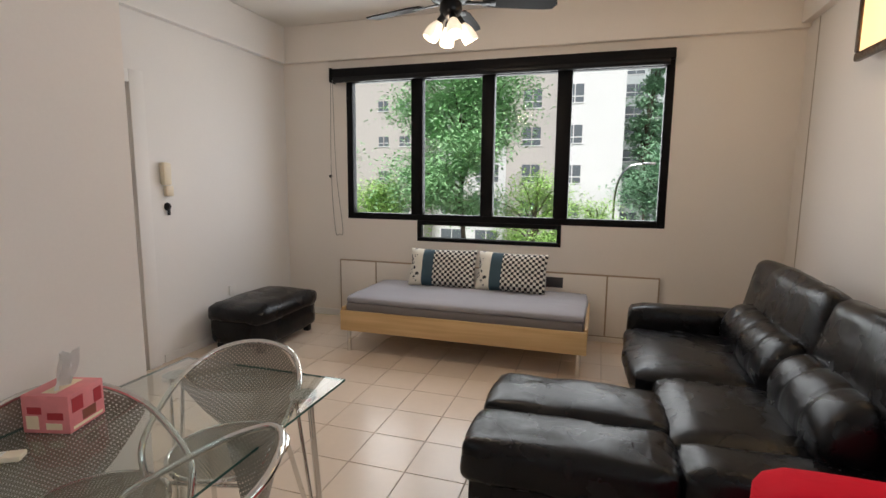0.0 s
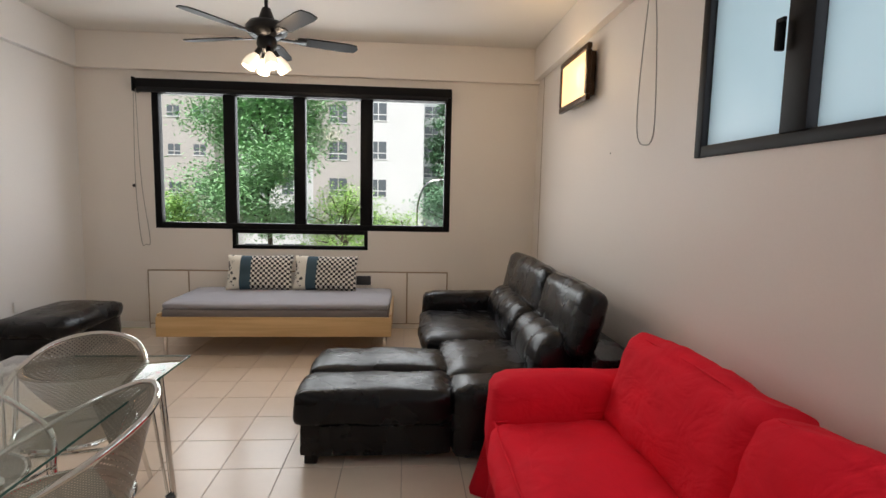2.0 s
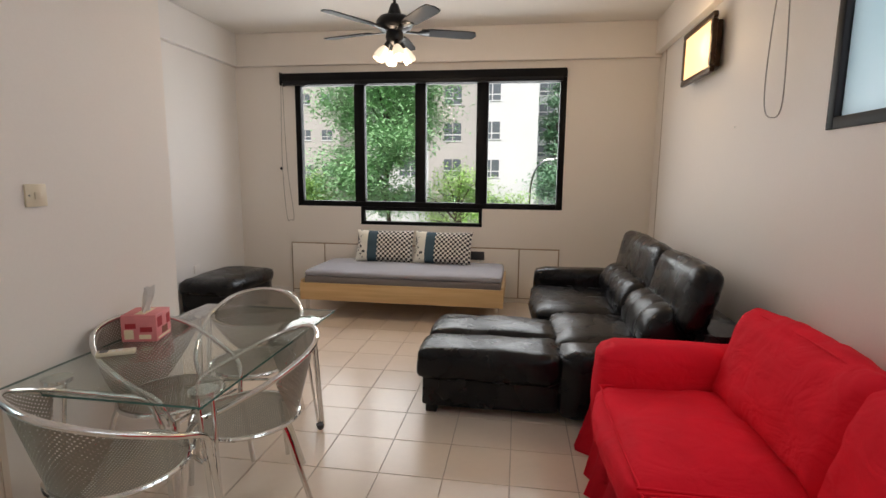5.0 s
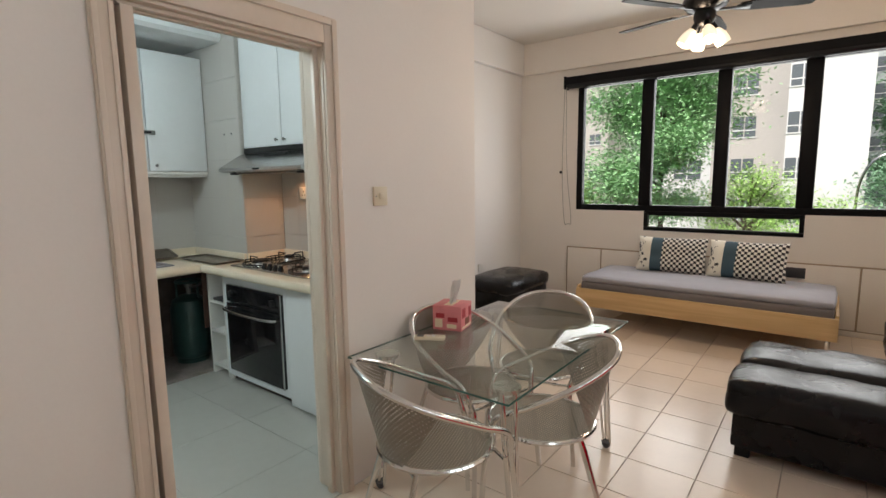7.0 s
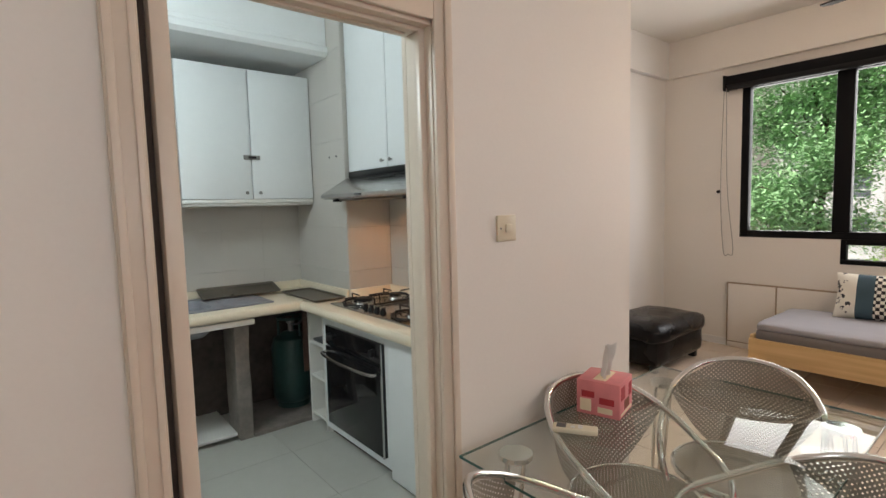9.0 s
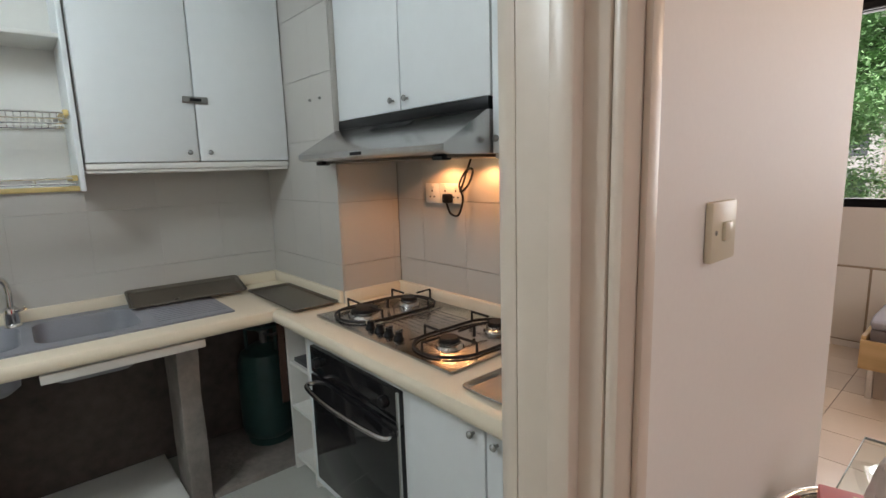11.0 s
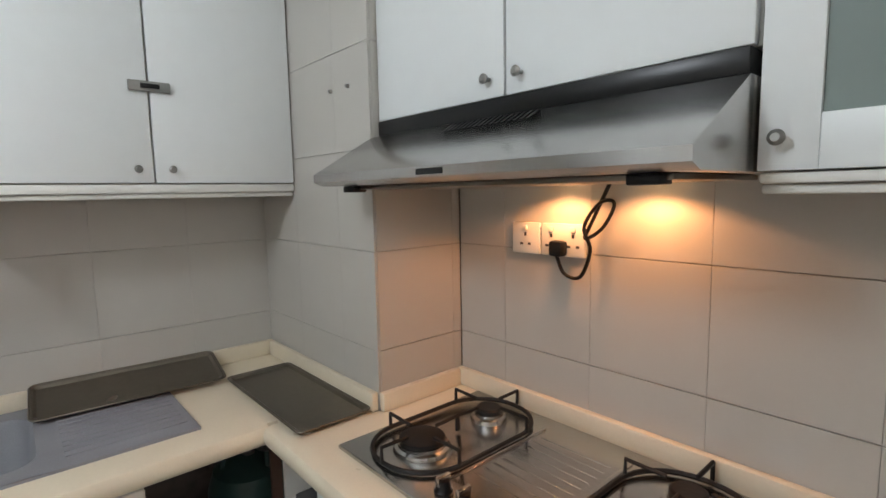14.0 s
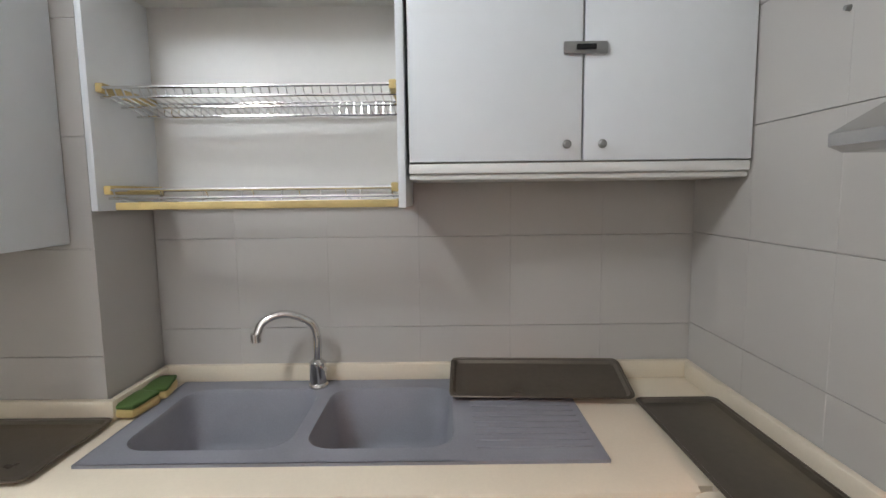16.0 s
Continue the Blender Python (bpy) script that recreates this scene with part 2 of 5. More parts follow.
M_WPLASTIC = mat("white_plastic", (0.8, 0.79, 0.76), 0.35, vary=0.03, bump=0.02)
M_CAB = mat("white_laminate", (0.78, 0.81, 0.82), 0.35, vary=0.025, grain=20, stain=2, bump=0.03)
M_CABIN = mat("white_melamine", (0.77, 0.76, 0.72), 0.45, vary=0.03, bump=0.03)
M_TOP = mat("cream_worktop", (0.8, 0.70, 0.55), 0.3, vary=0.05, grain=120, stain=5, bump=0.04)
M_STEEL = mat("brushed_steel", (0.5, 0.49, 0.48), 0.22, 1.0, 0.1, 80, 6, 0.06)
M_STEELD = mat("dull_steel_tray", (0.2, 0.175, 0.145), 0.3, 0.95, 0.1, 60, 5, 0.03)
M_IRON = mat("cast_iron", (0.015, 0.014, 0.014), 0.55, 0.3, 0.3, 120, 6, 0.3)
M_SINK = mat("grey_granite_composite", (0.25, 0.255, 0.285), 0.5, vary=0.15, grain=260, stain=6, bump=0.1)
M_DARKGLASS = mat("black_oven_glass", (0.012, 0.012, 0.013), 0.08, 0.0, 0.2, 20, 3, 0)
M_CONC = mat("bare_cement", (0.22, 0.19, 0.17), 0.85, vary=0.3, grain=30, stain=7, bump=0.6, depth=0.006)
# one dark brown for undersink wall and boards, oven plinth and door gap
M_DARKRECESS = mat("dark_recess_brown", (0.09, 0.07, 0.06), 0.9, vary=0.4, grain=20, stain=5, bump=0.5)
M_GAS = mat("green_cylinder_paint", (0.018, 0.06, 0.056), 0.4, vary=0.2, grain=20, stain=6, bump=0.1)
M_YELLOW = mat("yellowed_plastic", (0.6, 0.44, 0.18), 0.5, vary=0.2, grain=30, stain=9)
M_GREEN = mat("green_scouring_pad", (0.06, 0.12, 0.03), 0.95, vary=0.3, grain=200, bump=0.6)
M_PINK = mat("pink_printed_card", (0.75, 0.24, 0.25), 0.5, vary=0.1, grain=14, stain=20, bump=0)
M_TISSUE = mat("white_tissue", (0.85, 0.83, 0.8), 0.9, vary=0.04, bump=0.2)
M_BROWN = mat("brown_print", (0.25, 0.07, 0.04), 0.6)
M_CREAMP = mat("cream_print", (0.85, 0.7, 0.5), 0.6)
M_DKRED = mat("dark_red_print", (0.45, 0.03, 0.04), 0.6)
M_DKGREY = mat("dark_grey_plastic", (0.06, 0.06, 0.065), 0.4)
M_KNOB = mat("pewter", (0.3, 0.3, 0.29), 0.35, 0.9, 0.15, 60, 8)
M_BRONZE = mat("dark_bronze_moulding", (0.05, 0.025, 0.01), 0.3, 0.6, 0.6, 45, 20, 0.8, 0.008)
M_CORD = mat("grey_cord", (0.35, 0.33, 0.3), 0.6)
M_FACADE = mat("white_facade", (0.72, 0.73, 0.74), 0.8, vary=0.06, grain=4, stain=0.3)
M_FACADE2 = mat("beige_facade", (0.5, 0.47, 0.45), 0.8, vary=0.06, grain=4, stain=0.3)
M_FACADE3 = mat("grey_facade", (0.5, 0.55, 0.57), 0.8, vary=0.08, grain=4, stain=0.3)
M_PANE = mat("far_window_pane", (0.13, 0.15, 0.17), 0.15, bump=0)
M_BARK = mat("bark", (0.12, 0.09, 0.07), 0.95, vary=0.3, grain=12, bump=0.6, depth=0.02)
M_ROOF = mat("red_roof_tile", (0.38, 0.12, 0.07), 0.8, vary=0.15, grain=8)
M_GRASS = mat("grass", (0.08, 0.13, 0.03), 0.95, vary=0.3, grain=3, stain=0.3)
M_ROAD = mat("asphalt", (0.06, 0.06, 0.06), 0.9, vary=0.2, grain=20)


def leaf_mat(name, colour):
    m = mat(name, colour, 0.5, vary=0.35, grain=2.5, stain=0.5, bump=0)
    return m


M_LEAF = leaf_mat("tree_leaves", (0.3, 0.54, 0.27))
M_LEAF2 = leaf_mat("bright_leaves", (0.36, 0.58, 0.17))
M_LEAF3 = leaf_mat("dark_leaves", (0.24, 0.43, 0.27))
M_BULB = glow("lit_bulb", (1.0, 0.82, 0.58), 9)
M_SHADE = glow("lit_opal_shade", (1.0, 0.8, 0.55), 0.9)
M_LAMPGLASS = glow("lit_amber_glass", (1.0, 0.7, 0.34), 1.5, (0.35, 0.22, 0.08))
M_KLAMP = glow("lit_kitchen_lamp", (0.95, 1.0, 1.0), 9)
M_HOODLAMP = glow("lit_hood_lamp", (1.0, 0.66, 0.3), 3.5)

# ---- helpers for building ----
ORIGIN = {}


def thing(name, at, label, category, group="", kind="", turn=0):
    ob = new(name)
    ob.matrix_world = pose(*at, 0, 0, turn)
    ORIGIN[ob] = Vector(at)
    return tagged(ob, label, category, group, kind)


def finish(name, bm, material, smooth):
    me = bpy.data.meshes.new(name)
    bmesh.ops.recalc_face_normals(bm, faces=bm.faces)
    bm.to_mesh(me)
    bm.free()
    me.materials.append(material)
    if smooth:
        me.shade_smooth()
        me.set_sharp_from_angle(angle=radians(smooth if smooth > 1 else 40))
    return me


def part(name, bm, material, parent, label="", smooth=40, local=False):
    """One mesh under a thing or a part. The bmesh is in world metres, or in the parent's own with local."""
    if not local:
        bmesh.ops.translate(bm, verts=bm.verts, vec=-ORIGIN[parent])
    ob = new(name, finish(name, bm, material, smooth))
    ob.parent = parent
    ORIGIN[ob] = ORIGIN[parent].copy()
    return tagged(ob, label)


def single(name, bm, material, label="", category="", group="", kind="", at=None, smooth=40):
    """A thing that is one mesh, its origin at its base."""
    if at is None:
        lo = [min(v.co[k] for v in bm.verts) for k in range(3)]
        hi = [max(v.co[k] for v in bm.verts) for k in range(3)]
        at = ((lo[0] + hi[0]) / 2, (lo[1] + hi[1]) / 2, lo[2])
    bmesh.ops.translate(bm, verts=bm.verts, vec=-Vector(at))
    ob = new(name, finish(name, bm, material, smooth))
    ob.location = at
    ORIGIN[ob] = Vector(at)
    return tagged(ob, label, category, group, kind)


def box(x0, x1, y0, y1, z0, z1, bevel=0.0, seg=2, bm=None):
    out = bm or bmesh.new()
    b = bmesh.new()
    bmesh.ops.create_cube(b, size=1, matrix=Matrix.LocRotScale(((x0 + x1) / 2, (y0 + y1) / 2, (z0 + z1) / 2), None, (abs(x1 - x0), abs(y1 - y0), abs(z1 - z0))))
    if bevel:
        bmesh.ops.bevel(b, geom=b.edges[:], offset=min(bevel, 0.45 * min(abs(x1 - x0), abs(y1 - y0), abs(z1 - z0))), segments=seg, affect="EDGES", profile=0.5)
    if bm is None:
        out.free()
        return b
    me = bpy.data.meshes.new("t")
    b.to_mesh(me)
    b.free()
    out.from_mesh(me)
    bpy.data.meshes.remove(me)
    return out


def boxes(*rows, bevel=0.0):
    bm = bmesh.new()
    for r in rows:
        box(*r, bevel=bevel, bm=bm)
    return bm


def soft(x0, x1, y0, y1, z0, z1, round_=0.08, puff=0.03, wrinkle=0.006, seed=0, cuts=9, flat_bottom=False):
    """A stuffed block: rounded, bulging and a little uneven."""
    bm = bmesh.new()
    bmesh.ops.create_cube(bm, size=2)
    bmesh.ops.subdivide_edges(bm, edges=bm.edges[:], cuts=cuts, use_grid_fill=True)
    c = Vector(((x0 + x1) / 2, (y0 + y1) / 2, (z0 + z1) / 2))
    h = Vector((abs(x1 - x0) / 2, abs(y1 - y0) / 2, abs(z1 - z0) / 2))
    for v in bm.verts:
        u = v.co.copy()
        p = Vector([u[k] * h[k] for k in range(3)])
        q = Vector([max(-h[k] + round_, min(h[k] - round_, p[k])) if h[k] > round_ else 0 for k in range(3)])
        d = p - q
        if d.length > 1e-6:
            p = q + d.normalized() * min(round_, min(h))
        for k in range(3):
            a, b2 = (k + 1) % 3, (k + 2) % 3
            if abs(u[k]) > 0.99:
                p[k] += math.copysign(puff * (1 - u[a] ** 2) * (1 - u[b2] ** 2), u[k])
        w = p + c
        nn = noise.noise_vector(w * 5 + Vector((seed * 7.1, 0, 0))) * wrinkle + noise.noise_vector(w * 14 + Vector((0, seed * 3.3, 0))) * wrinkle * 0.5
        p += nn
        if flat_bottom and u[2] < -0.99:
            p[2] = -h[2]
        v.co = p + c
    return bm


def tube(points, radius, closed=False, seg=8, bm=None):
    """A round bar along points."""
    bm = bm or bmesh.new()
    pts = [Vector(p) for p in points]
    rings = []
    n = len(pts)
    side = None
    for i, p in enumerate(pts):
        a = pts[(i - 1) % n] if (closed or i) else p
        b = pts[(i + 1) % n] if (closed or i < n - 1) else p
        d = (b - a).normalized()
        if side is None:
            side = d.orthogonal().normalized()
        side = (side - d * side.dot(d)).normalized()
        up = d.cross(side)
        r = radius[i] if isinstance(radius, (list, tuple)) else radius
        rings.append([bm.verts.new(p + (side * math.cos(t) + up * math.sin(t)) * r) for t in [2 * math.pi * k / seg for k in range(seg)]])
    for i in range(n if closed else n - 1):
        r0, r1 = rings[i], rings[(i + 1) % n]
        for k in range(seg):
            bm.faces.new((r0[k], r0[(k + 1) % seg], r1[(k + 1) % seg], r1[k]))
    if not closed:
        bm.faces.new(rings[0][::-1])
        bm.faces.new(rings[-1])
    return bm


def curve_pts(keys, n=8):
    """A smooth line through key points."""
    k = [Vector(p) for p in keys]
    k = [2 * k[0] - k[1]] + k + [2 * k[-1] - k[-2]]
    out = []
    for i in range(1, len(k) - 2):
        for j in range(n):
            t = j / n
            a, b, c, d = k[i - 1:i + 3]
            out.append(0.5 * ((2 * b) + (c - a) * t + (2 * a - 5 * b + 4 * c - d) * t * t + (3 * b - a - 3 * c + d) * t ** 3))
    return out + [k[-2]]


def turned(profile, at=(0, 0, 0), seg=24, axis="z"):
    """A turned body from (radius, height) pairs."""
    bm = bmesh.new()
    rings = []
    for r, z in profile:
        rings.append([bm.verts.new((max(r, 1e-4) * math.cos(2 * math.pi * k / seg), max(r, 1e-4) * math.sin(2 * math.pi * k / seg), z)) for k in range(seg)])
    for a, b in zip(rings, rings[1:]):
        for k in range(seg):
            bm.faces.new((a[k], a[(k + 1) % seg], b[(k + 1) % seg], b[k]))
    bm.faces.new(rings[0][::-1])
    bm.faces.new(rings[-1])
    if axis == "y":
        bmesh.ops.rotate(bm, verts=bm.verts, matrix=Matrix.Rotation(radians(90), 3, "X"))
    if axis == "x":
        bmesh.ops.rotate(bm, verts=bm.verts, matrix=Matrix.Rotation(radians(90), 3, "Y"))
    bmesh.ops.translate(bm, verts=bm.verts, vec=at)
    return bm


def prism(outline, lo, hi, axis):
    """An outline in two axes drawn out along the third."""
    bm = bmesh.new()
    def at(p, d):
        return {"x": (d, p[0], p[1]), "y": (p[0], d, p[1]), "z": (p[0], p[1], d)}[axis]
    a = [bm.verts.new(at(p, lo)) for p in outline]
    b = [bm.verts.new(at(p, hi)) for p in outline]
    bm.faces.new(a)
    bm.faces.new(b[::-1])
    n = len(a)
    for k in range(n):
        bm.faces.new((a[k], b[k], b[(k + 1) % n], a[(k + 1) % n]))
    return bm


def structure(name, bm, material, label="", category="", smooth=0):
    return single(name, bm, material, label, category, kind="structure", at=(0, 0, 0), smooth=smooth)

# ---- the large structure ----
CEIL = 3.12
structure("wall_north", boxes((-3.28, -2.37, WALL_Y, 5.4, 0, CEIL), (0.81, 1.97, WALL_Y, 5.4, 0, CEIL), (-2.37, 0.81, WALL_Y, 5.4, 2.635, CEIL), (-2.37, 0.81, WALL_Y, 5.4, 0, 0.885), (-2.37, -1.57, WALL_Y, 5.4, 0.885, 1.10), (-0.10, 0.81, WALL_Y, 5.4, 0.885, 1.10)), M_WALL, "off-white painted wall with the wide window", "wall")
structure("wall_east", boxes((1.77, 1.97, -2.4, -1.6, 0, CEIL), (1.77, 1.97, 2.02, WALL_Y, 0, CEIL), (1.77, 1.97, -1.6, 2.02, 0, 1.715), (1.77, 1.97, -1.6, 2.02, 2.74, CEIL)), M_WALL, "off-white painted wall behind the sofas", "wall")
structure("wall_west", boxes((-3.28, -3.13, 1.93, 2.35, 0, CEIL), (-3.28, -3.13, 3.27, WALL_Y, 0, CEIL), (-3.28, -3.13, 2.35, 3.27, 2.25, CEIL)), M_WHITE, "white painted wall beside the entrance door", "wall")
structure("wall_partition", boxes((-1.775, -1.64, -2.4, -0.015, 0, CEIL), (-1.775, -1.64, 0.815, 1.93, 0, CEIL), (-1.775, -1.64, -0.015, 0.815, 2.035, CEIL)), M_WALL, "off-white partition wall with the kitchen doorway", "wall")
structure("wall_kitchen_north", boxes((-4.4, -1.775, 1.798, 1.93, 0, CEIL), (-4.2, -3.42, 1.458, 1.798, 0, CEIL), (-2.03, -1.775, 1.75, 1.798, 0, CEIL)), M_KGROUT, "wall behind the hob", "wall")
structure("wall_kitchen_west", boxes((-4.4, -4.208, -2.4, 1.798, 0, CEIL), (-4.208, -3.928, -2.4, -0.288, 0, CEIL)), M_KTILE, "wall behind the sink", "wall")
structure("wall_south", boxes((-4.4, 1.97, -2.6, -2.4, 0, CEIL)), M_WALL, "plain painted wall", "wall")
structure("ceiling", boxes((-4.4, 1.97, -2.6, 5.4, CEIL, CEIL + 0.15)), M_CEIL, "white painted ceiling", "ceiling")
structure("floor", boxes((-3.13, -1.64, 1.93, 5.195, -0.12, -0.006), (-1.64, 1.77, -2.4, 5.195, -0.12, -0.006)), M_GROUT, "floor of square cream ceramic tiles", "floor")
structure("floor_kitchen", boxes((-4.208, -1.64, -2.4, 1.798, -0.12, -0.006)), M_KFLOOR, "pale grey kitchen floor", "floor")
structure("beam_north", box(-3.13, 1.77, 5.13, WALL_Y - 0.001, 2.745, CEIL - 0.002, 0.006), M_WALL, "shallow ceiling beam over the window", "beam")
structure("beam_east", box(1.70, 1.768, -2.39, 5.128, 2.775, CEIL - 0.002, 0.006), M_WALL, "shallow ceiling beam along the wall", "beam")
structure("beam_west", box(-3.128, -3.06, 1.98, 5.128, 2.745, CEIL - 0.002, 0.006), M_WHITE, "shallow ceiling beam along the wall", "beam")
M_STRIP = mat("beige_edge_strip", (0.5, 0.44, 0.37), 0.6)
structure("trim", boxes((1.764, 1.769, 4.945, 4.953, 0.0, 2.773)), M_STRIP, "thin edge strip on the wall", "trim")
structure("baseboard", boxes((-3.128, -3.116, 3.40, 5.19, 0, 0.07), (-3.116, -2.46, 5.182, 5.194, 0, 0.07), bevel=0.003), M_WHITE, "low white skirting", "skirting")

# cupboard fronts under the window
def window_dado():
    t = thing("wall_panelling", (-0.82, 5.19, 0.0), "off-white boarded cupboard fronts under the window", "panelling", kind="structure")
    part("backing", box(-2.462, 0.802, 5.158, 5.194, 0.0, 0.647, 0.002), M_LINE, t, "brownish edge strip")
    for a, b in ((-2.447, -2.037), (-2.021, -1.0), (-0.985, 0.335), (0.351, 0.787)):
        part("panel", box(a, b, 5.152, 5.168, 0.06, 0.635, 0.003), M_WALL, t)
    part("plinth", box(-2.45, 0.79, 5.156, 5.168, 0.0, 0.05, 0.002), M_WALL, t)
    part("vent", box(-0.22, -0.06, 5.144, 5.154, 0.50, 0.60, 0.003), M_DKGREY, t, "small dark vent plate")
window_dado()


def main_window():
    t = thing("window_1", (-0.78, 5.25, 1.10), "wide black aluminium window of four panes with a low pane", "window", kind="structure")
    y0, y1 = 5.19, 5.27
    part("window_frame", boxes((-2.37, -2.30, y0, y1, 1.10, 2.635), (0.74, 0.81, y0, y1, 1.10, 2.635), (-2.30, 0.74, y0, y1, 1.10, 1.165), (-2.30, 0.74, y0, y1, 2.52, 2.635), (-1.57, -0.10, y0, y1, 0.885, 0.925), (-1.57, -1.53, y0, y1, 0.925, 1.10), (-0.14, -0.10, y0, y1, 0.925, 1.10), (-1.53, -0.14, y0, y1, 1.055, 1.10), bevel=0.004), M_FRAME, t)
    for a, b in ((-1.635, -1.51), (-0.90, -0.775), (-0.185, -0.05)):
        part("mullion", box(a, b, y0 - 0.008, y1, 1.16, 2.525, 0.005), M_FRAME, t)
    for a, b in ((-2.30, -1.635), (-1.51, -0.90), (-0.775, -0.185), (-0.05, 0.74)):
        p = part("pane", box(a - 0.005, b + 0.005, 5.225, 5.231, 1.16, 2.525), M_GLASS, t)
        p.visible_shadow = False
    p = part("pane", box(-1.535, -0.135, 5.225, 5.231, 0.92, 1.06), M_GLASS, t)
    p.visible_shadow = False
main_window()


def roller_blind():
    t = thing("roller_blind", (-0.85, 5.16, 2.585), "black roller blind rolled up above the window", "blind")
    part("cassette", box(-2.49, 0.80, 5.085, 5.165, 2.56, 2.65, 0.012), M_FRAME, t)
    part("roll", turned([(0.03, -1.61), (0.034, -1.59), (0.034, 1.6), (0.03, 1.62)], (-0.86, 5.12, 2.547), 14, "x"), M_BLACKM, t)
    part("bracket", box(-2.51, -2.487, 5.08, 5.19, 2.515, 2.66, 0.006), M_FRAME, t)
    part("cord", tube(curve_pts([(-2.50, 5.10, 2.54), (-2.52, 5.11, 1.6), (-2.49, 5.12, 0.98), (-2.44, 5.12, 0.93), (-2.40, 5.12, 0.99), (-2.46, 5.11, 1.6), (-2.48, 5.10, 2.54)], 6), 0.004, seg=5), M_CORD, t, "grey bead cord")
    single("cord_hook", turned([(0.006, 0), (0.018, 0.006), (0.018, 0.02), (0.01, 0.035)], (-2.57, 5.195, 1.55), 10, "y"), M_BLACKM, "small black cord hook on the wall", "hook")
roller_blind()


def side_window():
    # south end is unseen, lengthened to let more light onto the partition
    t = thing("window_2", (1.80, 0.2, 1.715), "black framed high window with frosted glass", "window", kind="structure")
    x0, x1 = 1.755, 1.84
    part("window_frame", boxes((x0, x1, 1.965, 2.02, 1.715, 2.74), (x0, x1, -1.6, -1.545, 1.715, 2.74), (x0, x1, -1.545, 1.965, 1.715, 1.77), (x0, x1, -1.545, 1.965, 2.685, 2.74), bevel=0.004), M_FRAME, t)
    for a in (1.37, 0.735, 0.10, -0.535):
        part("mullion", box(x0 - 0.012, x1, a - 0.065, a + 0.065, 1.765, 2.69, 0.005), M_FRAME, t)
    for a, b in ((1.435, 1.965), (0.80, 1.305), (0.165, 0.67), (-0.47, 0.035), (-1.545, -0.60)):
        p = part("pane", box(1.79, 1.796, a - 0.005, b + 0.005, 1.765, 2.69), M_FROST, t, "frosted pane")
        p.visible_shadow = False
    for a in (1.435, 0.80):
        part("handle", boxes((1.70, 1.735, a - 0.008, a + 0.008, 2.07, 2.185), (1.70, 1.715, a - 0.035, a + 0.008, 2.17, 2.187), bevel=0.005), M_FRAME, t, "black casement handle")
    part("cord", tube(curve_pts([(1.735, 2.56, 2.77), (1.735, 2.63, 2.2), (1.735, 2.62, 1.91), (1.735, 2.52, 1.83), (1.735, 2.41, 1.90), (1.735, 2.44, 2.4), (1.735, 2.50, 2.77)], 6), 0.004, seg=5), M_CORD, t, "looped grey blind cord")
side_window()


def kitchen_doorway():
    t = thing("door_frame", (-1.75, 0.38, 0), "cream gloss-painted timber frame of the kitchen doorway", "door frame", kind="structure")
    part("casing", boxes((-1.64, -1.622, 0.80, 0.868, 0, 2.14), (-1.64, -1.622, -0.05, 0.02, 0, 2.14), (-1.64, -1.622, 0.02, 0.80, 2.03, 2.14), bevel=0.006), M_TRIM, t)
    part("casing", boxes((-1.787, -1.775, -0.05, -0.008, 0, 2.14), (-1.787, -1.775, -0.008, 0.795, 2.03, 2.14), bevel=0.004), M_TRIM, t)
    post = [(-1.775, 0.80), (-1.79, 0.801), (-1.812, 0.811), (-1.827, 0.826), (-1.834, 0.845), (-1.834, 0.875), (-1.824, 0.89), (-1.775, 0.89)]
    part("casing", prism(post, 0.0, 2.14, "z"), M_TRIM, t, "thickly painted round-edged post on the kitchen side")
    rng = random.Random(4)
    for k in range(9):
        z = 0.35 + 0.19 * k + rng.uniform(-0.05, 0.05)
        part("paint_drip", soft(-1.8365, -1.831, 0.853, 0.859, z, z + rng.uniform(0.006, 0.012), 0.002, 0.0005, 0.0003, k, 3), M_TRIM, t)
    part("moulding", boxes((-1.622, -1.612, 0.835, 0.862, 0, 2.13), (-1.622, -1.612, -0.046, -0.028, 0, 2.13), (-1.622, -1.616, 0.0, 0.014, 0, 2.04), (-1.622, -1.612, -0.03, 0.835, 2.105, 2.13), bevel=0.004), M_TRIM, t)
    part("jamb", boxes((-1.774, -1.641, 0.799, 0.814, 0, 2.03), (-1.775, -1.64, -0.016, -0.006, 0, 2.03), (-1.775, -1.64, -0.006, 0.799, 2.018, 2.036), bevel=0.003), M_TRIM, t)
    part("door_stop", boxes((-1.706, -1.672, 0.777, 0.80, 0, 2.02), (-1.706, -1.672, 0.045, 0.777, 2.005, 2.019), bevel=0.004), M_TRIM, t)
    d = thing("folding_door", (-1.70, 0.06, 0.01), "cream folding door pushed back against its jamb", "door")
    part("leaf", box(-1.745, -1.648, 0.044, 0.082, 0.01, 2.0, 0.004), M_TRIM, d)
    # dark block that puts the gap's shade into colour
    part("fold_shade", box(-1.735, -1.69, -0.005, 0.043, 0.01, 2.0), M_DARKRECESS, d, "dark block for the shade between leaf and jamb")
    part("track", box(-1.725, -1.705, 0.01, 0.75, 2.0, 2.016, 0.002), M_TRIM, d)
kitchen_doorway()


